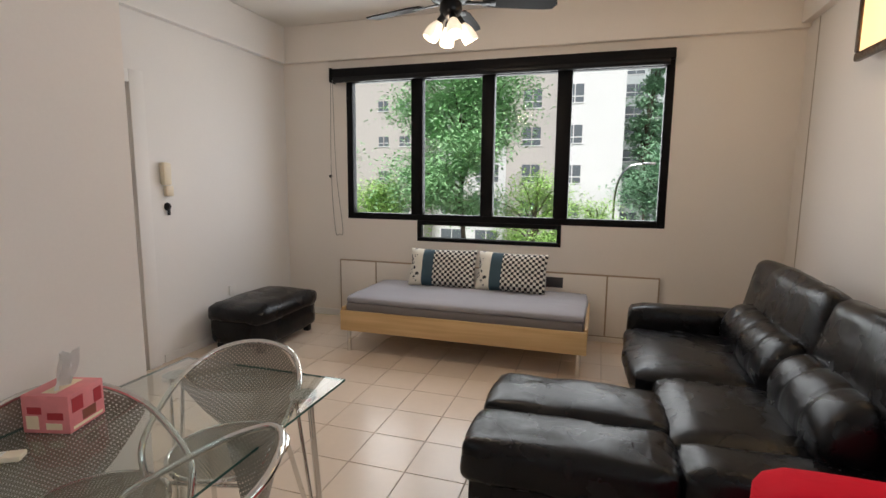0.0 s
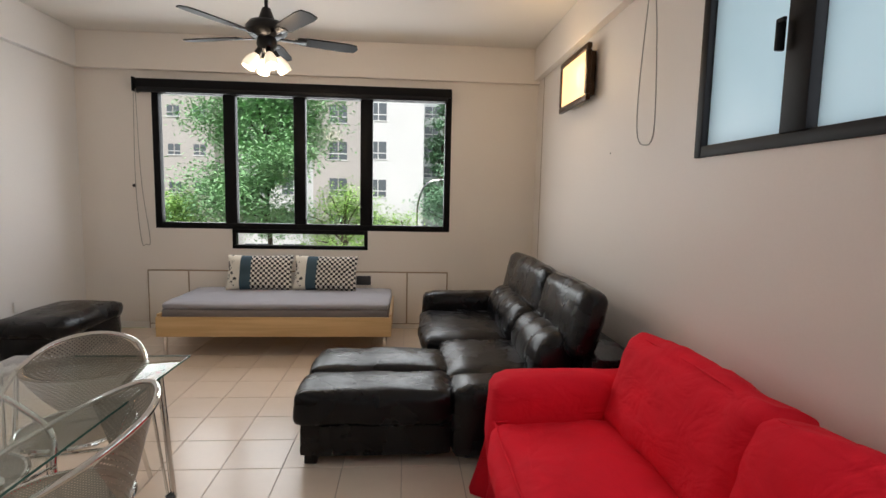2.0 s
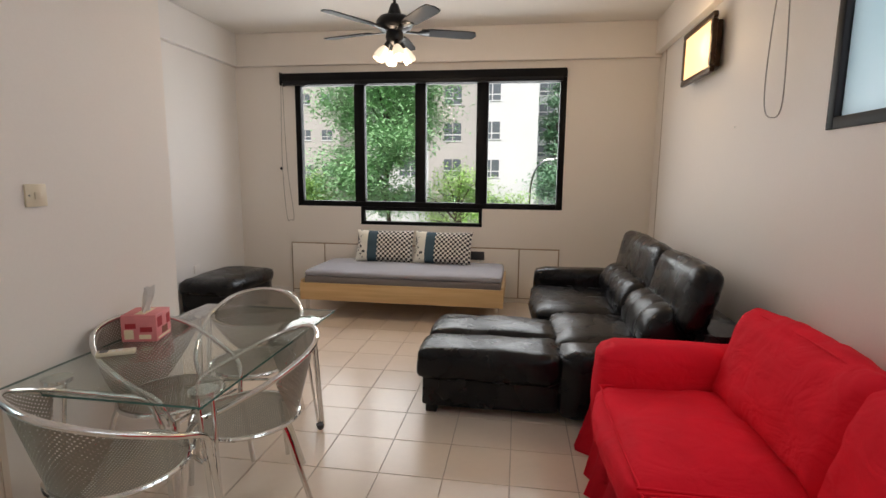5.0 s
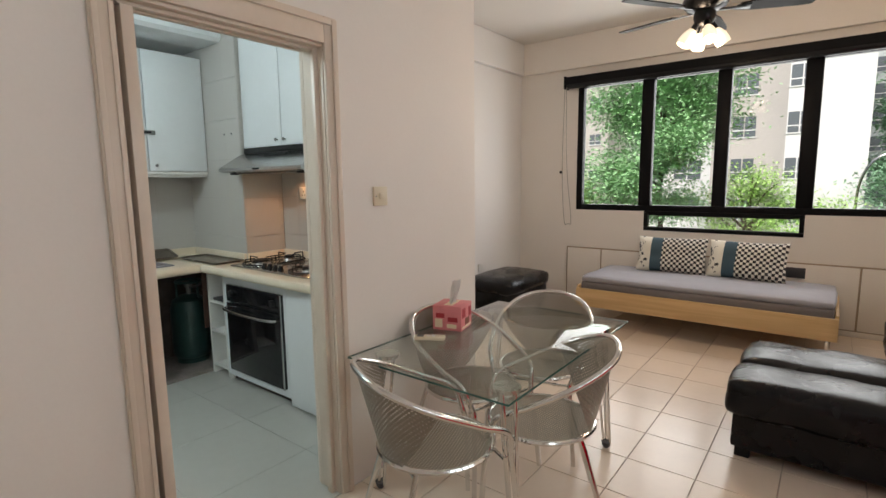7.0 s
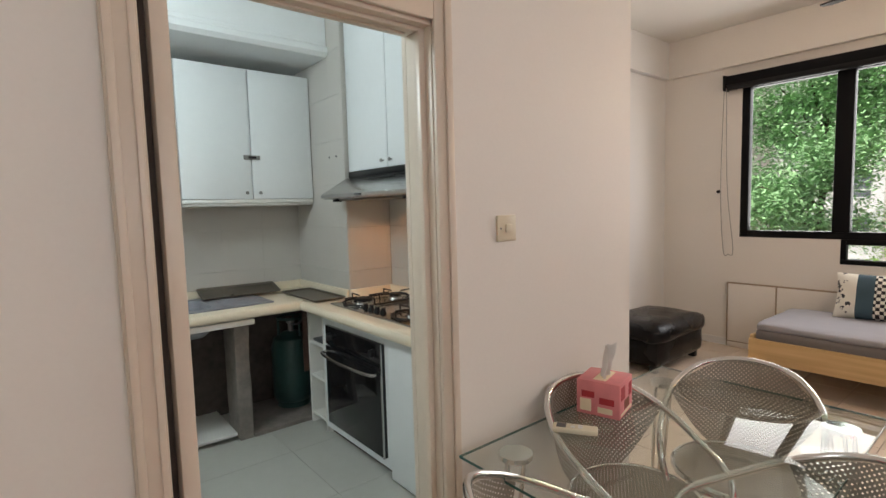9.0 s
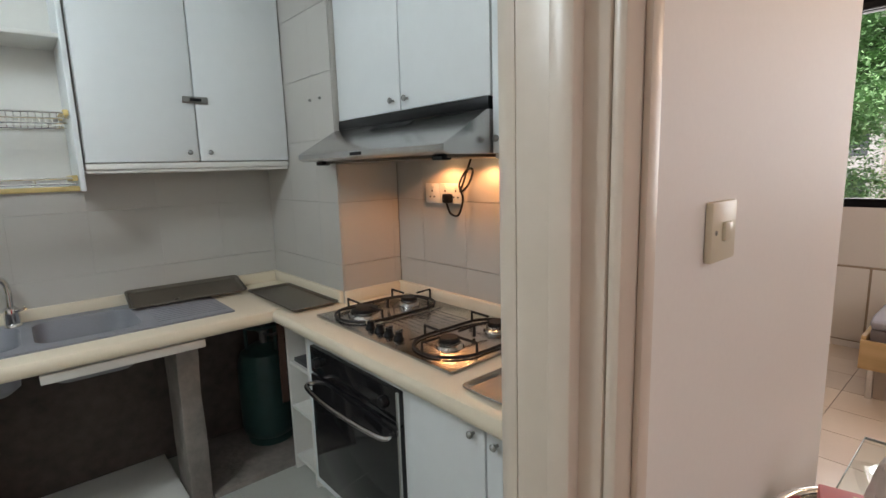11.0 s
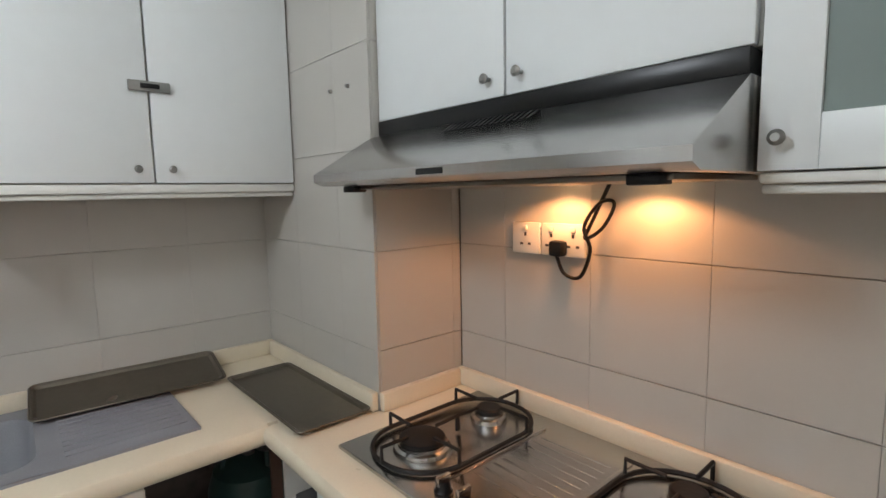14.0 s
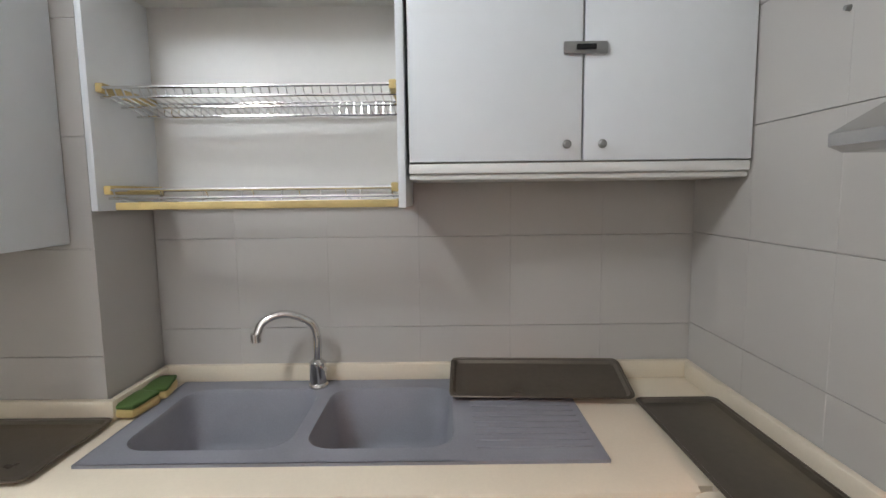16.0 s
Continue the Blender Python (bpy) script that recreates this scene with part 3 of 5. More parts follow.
def entrance_door():
    t = thing("door_1", (-3.2, 2.8, 0), "white entrance door with a steel lock in a white frame", "door", kind="structure")
    part("frame", boxes((-3.128, -3.10, 3.235, 3.36, 0, 2.31), (-3.128, -3.10, 2.29, 2.385, 0, 2.31), (-3.128, -3.10, 2.385, 3.235, 2.215, 2.31), (-3.27, -3.128, 3.235, 3.265, 0, 2.24), bevel=0.006), M_WHITE, t)
    part("leaf", box(-3.24, -3.20, 2.375, 3.235, 0.01, 2.22, 0.004), M_TRIM, t, "pale panelled door leaf")
    part("lock", box(-3.20, -3.165, 3.13, 3.215, 1.40, 1.62, 0.008), M_STEEL, t, "steel rim lock")
    part("bolt", box(-3.20, -3.17, 3.14, 3.215, 0.98, 1.06, 0.006), M_STEEL, t)
entrance_door()


def wall_plate(x, y, z, w, h, nrm, name="light_switch", label="ivory wall switch on the partition"):
    """A switch plate with its rocker, facing +x or -y."""
    t = thing(name, (x, y, z), label, "switch")
    d = 0.012
    if nrm == "x":
        part("plate", box(x, x + d, y - w / 2, y + w / 2, z - h / 2, z + h / 2, 0.004), M_PLASTIC, t)
        part("rocker", box(x + d - 0.001, x + d + 0.006, y - w * 0.12, y + w * 0.2, z - h * 0.16, z + h * 0.16, 0.003), M_PLASTIC, t)
        part("screw", turned([(0.004, 0), (0.004, 0.002)], (x + d - 0.001, y - w * 0.36, z), 8, "x"), M_STEEL, t)
    return t
wall_plate(-1.64, 1.11, 1.388, 0.092, 0.092, "x")
t = thing("door_phone", (-3.128, 3.52, 1.40), "ivory door phone handset on the wall", "door phone")
part("handset", box(-3.128, -3.075, 3.47, 3.545, 1.46, 1.64, 0.014), M_PLASTIC, t)
part("cradle", box(-3.128, -3.09, 3.50, 3.57, 1.37, 1.455, 0.008), M_PLASTIC, t)
t = thing("key_hook", (-3.128, 3.54, 1.26), "small black key hook on the wall", "hook")
part("plate", turned([(0.035, 0), (0.03, 0.012), (0.012, 0.03)], (-3.128, 3.53, 1.285), 12, "x"), M_BLACKM, t)
part("key", box(-3.118, -3.105, 3.515, 3.54, 1.215, 1.265, 0.004), M_BLACKM, t)
single("wall_socket", box(-3.128, -3.112, 4.18, 4.27, 0.40, 0.49, 0.004), M_WPLASTIC, "white wall socket near the ottoman", "socket")
single("nail", turned([(0.008, 0), (0.006, 0.012)], (-1.64, -0.28, 1.80), 8, "x"), M_STEEL, "small nail in the wall", "nail")
single("nail", turned([(0.008, 0), (0.006, 0.012)], (1.77, 3.10, 1.83), 8, "x"), M_STEEL, "small nail in the wall", "nail")

# ---- living room things ----
def ceiling_fan(x, y):
    t = thing("ceiling_fan", (x, y, 2.38), "dark five-blade ceiling fan with lit glass shades", "ceiling fan")
    part("canopy", turned([(0.075, 3.118), (0.075, 3.09), (0.05, 3.04), (0.02, 3.02)], (x, y, 0)), M_BLACKM, t)
    part("rod", turned([(0.014, 2.80), (0.014, 3.03)], (x, y, 0), 12), M_BLACKM, t)
    part("motor", turned([(0.03, 2.86), (0.045, 2.82), (0.06, 2.775), (0.125, 2.755), (0.15, 2.72), (0.15, 2.69), (0.12, 2.655), (0.07, 2.64), (0.075, 2.60), (0.06, 2.56), (0.03, 2.54)], (x, y, 0), 32), M_BLACKM, t)
    for k in range(5):
        a = radians(20 + 72 * k)
        m = pose(x, y, 2.655, 0, 0, math.degrees(a)) @ pose(0, 0, 0, -10, 0, 0)
        bm = prism([(0.22, -0.045), (0.3, -0.062), (0.6, -0.07), (0.67, -0.06), (0.69, 0), (0.67, 0.06), (0.6, 0.07), (0.3, 0.062), (0.22, 0.045)], -0.004, 0.004, "z")
        bmesh.ops.transform(bm, verts=bm.verts, matrix=m)
        blade = part("blade", bm, M_BLADE, t)
        bm = boxes((0.09, 0.26, -0.018, 0.018, -0.012, -0.004), (0.2, 0.29, -0.035, 0.035, -0.009, -0.004), bevel=0.003)
        bmesh.ops.transform(bm, verts=bm.verts, matrix=m)
        part("blade_arm", bm, M_BLACKM, blade)
    for k in range(4):
        a = radians(-62 + 90 * k)
        m = pose(x, y, 2.56, 0, 0, math.degrees(a)) @ pose(0.05, 0, 0, 0, 148, 0)
        bm = turned([(0.02, -0.01), (0.024, 0.05), (0.02, 0.052)], (0, 0, 0), 14)
        bmesh.ops.transform(bm, verts=bm.verts, matrix=m)
        sock = part("lamp_arm", bm, M_BLACKM, t)
        bm = turned([(0.024, 0.05), (0.034, 0.07), (0.045, 0.10), (0.05, 0.14), (0.047, 0.17), (0.044, 0.17), (0.046, 0.14), (0.02, 0.06)], (0, 0, 0), 18)
        bmesh.ops.transform(bm, verts=bm.verts, matrix=m)
        part("shade", bm, M_SHADE, sock, "opal glass tulip shade")
        bm = turned([(0.012, 0.06), (0.028, 0.10), (0.026, 0.13), (0.005, 0.155)], (0, 0, 0), 14)
        bmesh.ops.transform(bm, verts=bm.verts, matrix=m)
        part("bulb", bm, M_BULB, sock)
    lamp("fan_light", "POINT", pose(x, y, 2.36), 19, (1.0, 0.78, 0.55), 0.12)
ceiling_fan(-0.73, 3.54)


def wall_lamp():
    t = thing("wall_lamp", (1.755, 3.67, 2.26), "lit amber glass wall lamp in a dark carved frame", "wall lamp")
    a, b, c, d = 3.38, 4.06, 2.25, 2.68
    part("back_box", box(1.705, 1.755, a + 0.05, b - 0.05, c + 0.05, d - 0.05, 0.006), M_BRONZE, t)
    for r in ((a, b, c, c + 0.05), (a, b, d - 0.05, d), (a, a + 0.05, c + 0.05, d - 0.05), (b - 0.05, b, c + 0.05, d - 0.05)):
        part("frame_bar", box(1.665, 1.705, *r, 0.012), M_BRONZE, t)
    part("glass", box(1.676, 1.69, a + 0.045, b - 0.045, c + 0.045, d - 0.045, 0.004), M_LAMPGLASS, t, "glowing amber glass")
    lamp("wall_light", "POINT", pose(1.56, 3.67, 2.5), 6.5, (1.0, 0.7, 0.36), 0.15)
wall_lamp()


def day_bed():
    x0, x1, y0, y1 = -1.90, 0.20, 4.13, 5.06
    t = thing("day_bed", ((x0 + x1) / 2, (y0 + y1) / 2, 0), "low birch day bed frame against the window wall", "bed")
    part("front_rail", box(x0, x1, y0, y0 + 0.025, 0.195, 0.375, 0.004), M_BIRCH, t)
    part("back_rail", box(x0, x1, y1 - 0.025, y1, 0.215, 0.385, 0.004), M_BIRCH, t)
    part("end_board", box(x0, x0 + 0.025, y0 + 0.025, y1 - 0.025, 0.215, 0.40, 0.004), M_BIRCH, t)
    part("end_board", box(x1 - 0.025, x1, y0 + 0.025, y1 - 0.025, 0.215, 0.40, 0.004), M_BIRCH, t)
    part("slats", box(x0 + 0.03, x1 - 0.03, y0 + 0.03, y1 - 0.03, 0.26, 0.30), M_BIRCH, t)
    for x in (x0 + 0.06, x1 - 0.06):
        for y in (y0 + 0.05, y1 - 0.05):
            part("leg", turned([(0.02, 0), (0.02, 0.215)], (x, y, 0), 14), M_CHROME, t, "round steel leg")
    m = thing("mattress", ((x0 + x1) / 2, (y0 + y1) / 2, 0.30), "thin mattress with a grey fitted sheet", "mattress")
    part("side", soft(x0 + 0.03, x1 - 0.03, y0 + 0.04, y1 - 0.03, 0.302, 0.445, 0.03, 0.0, 0.003), M_SHEET2, m, "dark grey mattress side")
    part("sheet", soft(x0 + 0.028, x1 - 0.028, y0 + 0.045, y1 - 0.028, 0.43, 0.495, 0.03, 0.012, 0.005, 2, 14), M_SHEET, m)
day_bed()


def cushion(x, y, z, tilt, turn, seed):
    bm = bmesh.new()
    n, w, h = 18, 0.335, 0.19
    top, bot = {}, {}
    for i in range(n + 1):
        for j in range(n + 1):
            u, v = 2 * i / n - 1, 2 * j / n - 1
            f = ((1 - u ** 4) * (1 - v ** 4)) ** 0.55
            px, pz = u * w * (1 - 0.05 * (1 - v * v) * abs(u)), v * h * (1 - 0.06 * (1 - u * u) * abs(v))
            wob = noise.noise(Vector((u * 2, v * 2, seed))) * 0.012
            top[i, j] = bm.verts.new((px, 0.075 * f + wob * f, pz))
            bot[i, j] = top[i, j] if i in (0, n) or j in (0, n) else bm.verts.new((px, -0.075 * f + wob * f, pz))
    for i in range(n):
        for j in range(n):
            bm.faces.new([top[a] for a in ((i, j), (i + 1, j), (i + 1, j + 1), (i, j + 1))])
            bm.faces.new([bot[a] for a in ((i, j), (i, j + 1), (i + 1, j + 1), (i + 1, j))])
    ob = new("cushion", finish("cushion", bm, M_CUSH, 80))
    ob.matrix_world = pose(x, y, z, tilt, 0, turn)
    tagged(ob, "cushion with flowered, blue and black-and-white checked bands on the day bed", "cushion", "cushions on the day bed")
cushion(-1.19, 4.88, 0.672, -22, 3, 1)
cushion(-0.515, 4.87, 0.672, -23, -4, 5)


def ottoman():
    t = thing("ottoman", (-2.72, 4.15, 0), "black leather ottoman against the white wall", "ottoman")
    part("body", soft(-3.02, -2.46, 3.78, 4.66, 0.05, 0.33, 0.06, 0.015, 0.008, 3), M_LEATHER, t)
    part("top_pad", soft(-3.04, -2.44, 3.76, 4.68, 0.25, 0.42, 0.07, 0.02, 0.01, 4), M_LEATHER, t)
    for x in (-2.95, -2.53):
        for y in (3.86, 4.58):
            part("foot", box(x - 0.03, x + 0.03, y - 0.03, y + 0.03, 0, 0.075, 0.006), M_BLACKM, t)
ottoman()


def bolster(y0, y1, rx, rz, seed, seams=3):
    """A plump roll along y with stitched seams across it and closed, rounded ends."""
    bm = bmesh.new()
    n, seg = 44, 28
    rings = []
    for i in range(n + 1):
        u = i / n
        end = (1 - abs(2 * u - 1) ** 10) ** 0.5
        seam = min(abs(u - (k + 1) / (seams + 1)) for k in range(seams)) * (y1 - y0)
        f = (0.35 + 0.65 * end) * (1 - 0.045 * math.exp(-(seam / 0.012) ** 2) + 0.02 * min(1, seam / 0.1))
        ring = []
        for k in range(seg):
            a = 2 * math.pi * k / seg
            p = Vector((rx * f * math.cos(a), y0 + (y1 - y0) * u, rz * f * math.sin(a)))
            ring.append(bm.verts.new(p + noise.noise_vector(p * 6 + Vector((seed, 0, 0))) * 0.008))
        rings.append(ring)
    for a, b in zip(rings, rings[1:]):
        for k in range(seg):
            bm.faces.new((a[k], a[(k + 1) % seg], b[(k + 1) % seg], b[k]))
    bm.faces.new(rings[0][::-1])
    bm.faces.new(rings[-1])
    return bm


def black_sofa():
    t = thing("corner_sofa", (0.8, 3.4, 0), "black leather sofa with a chaise and raised headrests", "sofa")
    part("chaise_base", soft(-0.25, 0.60, 2.235, 3.05, 0.05, 0.30, 0.035, 0.0, 0.005, 1), M_LEATHER, t)
    part("chaise_cushion", soft(-0.275, 0.60, 2.205, 2.60, 0.235, 0.43, 0.05, 0.012, 0.008, 2, 14), M_LEATHER, t)
    part("chaise_cushion", soft(-0.26, 0.60, 2.592, 3.05, 0.235, 0.437, 0.05, 0.018, 0.009, 3, 14), M_LEATHER, t)
    part("seat_base", soft(0.55, 1.55, 2.45, 4.45, 0.05, 0.30, 0.04, 0.0, 0.004, 4), M_LEATHER, t)
    part("seat_cushion", soft(0.58, 1.32, 2.49, 3.30, 0.24, 0.43, 0.06, 0.025, 0.014, 5), M_LEATHER, t)
    part("seat_cushion", soft(0.47, 1.32, 3.28, 4.28, 0.24, 0.43, 0.07, 0.025, 0.014, 6), M_LEATHER, t)
    part("armrest", soft(0.595, 1.45, 2.19, 2.50, 0.04, 0.455, 0.06, 0.01, 0.006, 7), M_LEATHER, t)
    part("armrest", soft(0.50, 1.55, 4.26, 4.50, 0.04, 0.575, 0.06, 0.01, 0.006, 8), M_LEATHER, t)
    part("back_frame", soft(1.36, 1.68, 2.22, 4.50, 0.06, 0.62, 0.06, 0.0, 0.006, 9), M_LEATHER, t)
    for i, (a, b) in enumerate(((2.42, 3.165), (3.185, 4.26))):
        bm = bolster(a, b, 0.135, 0.175, 30 + i, 2 + i)
        bmesh.ops.transform(bm, verts=bm.verts, matrix=pose(1.235, 0, 0.525, 0, 28, 0))
        part("lumbar_bolster", bm, M_LEATHER, t, "stitched leather lumbar roll", smooth=60)
    for i, (a, b) in enumerate(((2.30, 3.165), (3.185, 4.44))):
        bm = soft(-0.08, 0.08, a, b, -0.02, 0.385, 0.06, 0.018, 0.008, 20 + i, 14)
        bmesh.ops.transform(bm, verts=bm.verts, matrix=pose(1.345, 0, 0.59, 0, 14, 0))
        part("headrest", bm, M_LEATHER, t)
    for x, y in ((-0.19, 2.31), (-0.19, 2.98), (0.62, 4.4), (1.55, 2.4), (1.55, 4.4)):
        part("foot", box(x - 0.035, x + 0.035, y - 0.035, y + 0.035, 0, 0.07, 0.005), M_BLACKM, t)
black_sofa()


def red_sofa():
    y0, y1 = -0.15, 2.06
    t = thing("red_sofa", (1.2, 0.95, 0), "red loose-covered two-seat sofa with plump cushions", "sofa")
    part("base", soft(0.80, 1.65, y0 + 0.05, y1 - 0.05, 0.02, 0.34, 0.04, 0.0, 0.008, 1), M_RED, t)
    for a, b in ((y1 - 0.24, y1), (y0, y0 + 0.24)):
        part("armrest", soft(0.75, 1.62, a, b, 0.03, 0.635, 0.075, 0.012, 0.008, 2 + a), M_RED, t)
    part("back", soft(1.46, 1.73, y0 - 0.02, y1 + 0.04, 0.03, 0.735, 0.07, 0.0, 0.008, 4), M_RED, t)
    mid = (y0 + y1) / 2
    for i, (a, b) in enumerate(((mid, y1 - 0.22), (y0 + 0.22, mid))):
        seat_ob = part("seat_cushion", soft(0.735, 1.46, a + 0.004, b - 0.004, 0.27, 0.45, 0.06, 0.05, 0.014, 6 + i, 16), M_RED, t)
        line = [(1.3, a + 0.012, 0.44), (0.80, a + 0.014, 0.442), (0.757, a + 0.06, 0.438), (0.745, (a + b) / 2, 0.444), (0.757, b - 0.06, 0.438), (0.80, b - 0.014, 0.442), (1.3, b - 0.012, 0.44)]
        part("piping", tube(curve_pts(line, 6), 0.005, seg=6), M_RED, seat_ob)
        m = pose(1.395, 0, 0.45, 0, 17, 0)
        bm = soft(-0.12, 0.12, a - 0.03, b + 0.03, -0.04, 0.405, 0.06, 0.045, 0.018, 8 + i, 18)
        for v in bm.verts:
            u = 2 * (v.co.y - a) / (b - a) - 1
            v.co.z += 0.012 * u ** 4 * max(0, v.co.z / 0.4)
        bmesh.ops.transform(bm, verts=bm.verts, matrix=m)
        cushion_ob = part("back_cushion", bm, M_RED, t)
        for side in (-0.085, 0.085):
            line = [m @ Vector((side, y, z)) for y, z in ((a - 0.03, 0.05), (a - 0.036, 0.24), (a - 0.012, 0.386), (a + 0.2, 0.41), ((a + b) / 2, 0.416), (b - 0.2, 0.41), (b + 0.012, 0.386), (b + 0.036, 0.24), (b + 0.03, 0.05))]
            part("piping", tube(curve_pts(line, 6), 0.005, seg=6), M_RED, cushion_ob)
    # the hanging valance, with soft folds
    bm = bmesh.new()
    path = [(1.6 - 0.84 * k / 14, y1) for k in range(15)] + [(0.76, y1 - (y1 - y0) * k / 40) for k in range(1, 40)] + [(0.76 + 0.84 * k / 14, y0) for k in range(15)]
    rows = []
    for i, (px, py) in enumerate(path):
        f = 0.012 * math.sin(i * 1.7) + 0.01 * math.sin(i * 0.9 + 1)
        ox = -1 if 14 <= i < 54 else 0
        oy = 1 if i < 15 else (-1 if i >= 54 else 0)
        rows.append([bm.verts.new((px + ox * (k * 0.018 + f * k), py + oy * (k * 0.012 + f * k), 0.30 - 0.0975 * k)) for k in range(4)])
    for a, b in zip(rows, rows[1:]):
        for k in range(3):
            bm.faces.new((a[k], a[k + 1], b[k + 1], b[k]))
    bmesh.ops.solidify(bm, geom=bm.faces[:], thickness=0.004)
    part("valance", bm, M_RED, t, smooth=80)
red_sofa()


def glass_table():
    x0, x1, y0, y1, z = -1.565, -0.742, 0.81, 2.09, 0.687
    t = thing("dining_table", ((x0 + x1) / 2, (y0 + y1) / 2, 0), "clear glass dining table on steel hairpin legs", "table")
    part("tabletop", box(x0, x1, y0, y1, z - 0.010, z, 0.003), M_TGLASS, t).visible_shadow = False
    part("glass_edge", boxes((x0 - 0.001, x1 + 0.001, y0 - 0.0012, y0 + 0.0005, z - 0.009, z - 0.001), (x0 - 0.001, x1 + 0.001, y1 - 0.0005, y1 + 0.0012, z - 0.009, z - 0.001), (x0 - 0.0012, x0 + 0.0005, y0, y1, z - 0.009, z - 0.001), (x1 - 0.0005, x1 + 0.0012, y0, y1, z - 0.009, z - 0.001)), M_TEDGE, t, "green-tinted glass edge")
    for x, y, sx, sy in ((x0 + 0.09, y0 + 0.16, -1, -1), (x1 - 0.1, y0 + 0.16, 1, -1), (x0 + 0.09, y1 - 0.16, -1, 1), (x1 - 0.1, y1 - 0.16, 1, 1)):
        leg = part("leg", tube([(x + 0.035, y, z - 0.03), (x + 0.02 + 0.05 * sx, y + 0.02 * sy, 0.02)], 0.0075, bm=tube([(x - 0.035, y, z - 0.03), (x - 0.012 + 0.05 * sx, y + 0.02 * sy, 0.02)], 0.0075, bm=tube([(x, y + 0.035 * sy, z - 0.03), (x + 0.05 * sx, y + 0.03 * sy, 0.02)], 0.0075))), M_CHROME, t)
        part("foot", turned([(0.012, 0), (0.02, 0.012), (0.026, 0.035)], (x + 0.05 * sx, y + 0.02 * sy, 0), 14), M_DKGREY, leg)
        part("disc", turned([(0.045, z - 0.032), (0.055, z - 0.028), (0.055, z - 0.012)], (x, y, 0), 26), M_CHROME, leg, "steel disc under the glass")
glass_table()


def sheet_uv(bm, su, sv, verts_uv):
    uv = bm.loops.layers.uv.new("UVMap")
    for f in bm.faces:
        for lp in f.loops:
            u, v = verts_uv.get(lp.vert, (0, 0))
            lp[uv].uv = (u * su, v * sv)


def dining_chair():
    """Round perforated seat, fan-shaped back inside a hoop that runs down into the front legs. It faces +x."""
    t = thing("dining_chair", (0, 0, 0), "chrome tube dining chair with perforated steel seat and back", "chair", "chairs round the glass table")
    hz = 0.43
    hoop = curve_pts([(0.225, -0.20, 0.42), (0.19, -0.235, 0.53), (0.06, -0.262, 0.595), (-0.12, -0.255, 0.68), (-0.265, -0.165, 0.752), (-0.31, 0, 0.78), (-0.265, 0.165, 0.752), (-0.12, 0.255, 0.68), (0.06, 0.262, 0.595), (0.19, 0.235, 0.53), (0.225, 0.20, 0.42)], 7)
    part("hoop", tube(hoop, 0.0125, seg=10), M_CHROME, t, local=True)
    ring = [(0.225 * math.cos(a), 0.225 * math.sin(a), hz) for a in [2 * math.pi * k / 32 for k in range(32)]]
    part("seat_ring", tube(ring, 0.011, closed=True), M_CHROME, t, local=True)
    bm, uvs = bmesh.new(), {}
    prev = None
    for i in range(7):
        r = 0.222 * i / 6
        cur = [bm.verts.new((r * math.cos(2 * math.pi * k / 32), r * math.sin(2 * math.pi * k / 32), hz + 0.008 - 0.014 * (1 - (i / 6) ** 2))) for k in range(32)] if i else [bm.verts.new((0, 0, hz - 0.006))]
        for v in cur:
            uvs[v] = (v.co.x, v.co.y)
        if prev:
            for k in range(32):
                q = (k + 1) % 32
                bm.faces.new((prev[0], cur[k], cur[q]) if len(prev) == 1 else (prev[k], cur[k], cur[q], prev[q]))
        prev = cur
    sheet_uv(bm, 1, 1, uvs)
    part("seat", bm, M_PERF, t, smooth=80, local=True)
    bm, uvs, grid = bmesh.new(), {}, []
    for j in range(9):
        v = j / 8
        half = 0.125 + 0.165 * v ** 0.8
        row = []
        for i in range(11):
            u = 2 * i / 10 - 1
            yy = u * half * (1 - 0.08 * v)
            zz = hz + 0.005 + v * (0.343 - 0.118 * abs(u) ** 2.3)
            xx = -0.222 - 0.088 * v + 0.20 * abs(u) ** 2.2 * v + 0.036 * u * u * (1 - v)
            p = bm.verts.new((xx, yy, zz))
            uvs[p] = (yy, zz)
            row.append(p)
        grid.append(row)
    for a, b in zip(grid, grid[1:]):
        for i in range(10):
            bm.faces.new((a[i], a[i + 1], b[i + 1], b[i]))
    sheet_uv(bm, 1, 1, uvs)
    part("backrest", bm, M_PERF, t, smooth=80, local=True)
    for s in (-1, 1):
        part("leg", tube(curve_pts([(0.225, 0.199 * s, 0.425), (0.235, 0.20 * s, 0.36), (0.26, 0.23 * s, 0.01)], 5), 0.0115), M_CHROME, t, local=True)
        part("leg", tube(curve_pts([(-0.14, 0.165 * s, 0.43), (-0.17, 0.18 * s, 0.34), (-0.26, 0.22 * s, 0.01)], 5), 0.0115), M_CHROME, t, local=True)
    part("stretcher", tube([(0.20, -0.2, 0.405), (0.2, 0.2, 0.405)], 0.008), M_CHROME, t, local=True)
    part("stretcher", tube([(-0.15, -0.17, 0.40), (-0.15, 0.17, 0.40)], 0.008), M_CHROME, t, local=True)
    return t
first_chair = dining_chair()
first_chair.matrix_world = pose(-1.09, 0.835, 0, 0, 0, 62)
for cx, cy, turn in ((-0.845, 1.265, 211), (-1.14, 1.85, 284), (-1.30, 1.39, -12)):
    copy_thing(first_chair, pose(cx, cy, 0, 0, 0, turn))


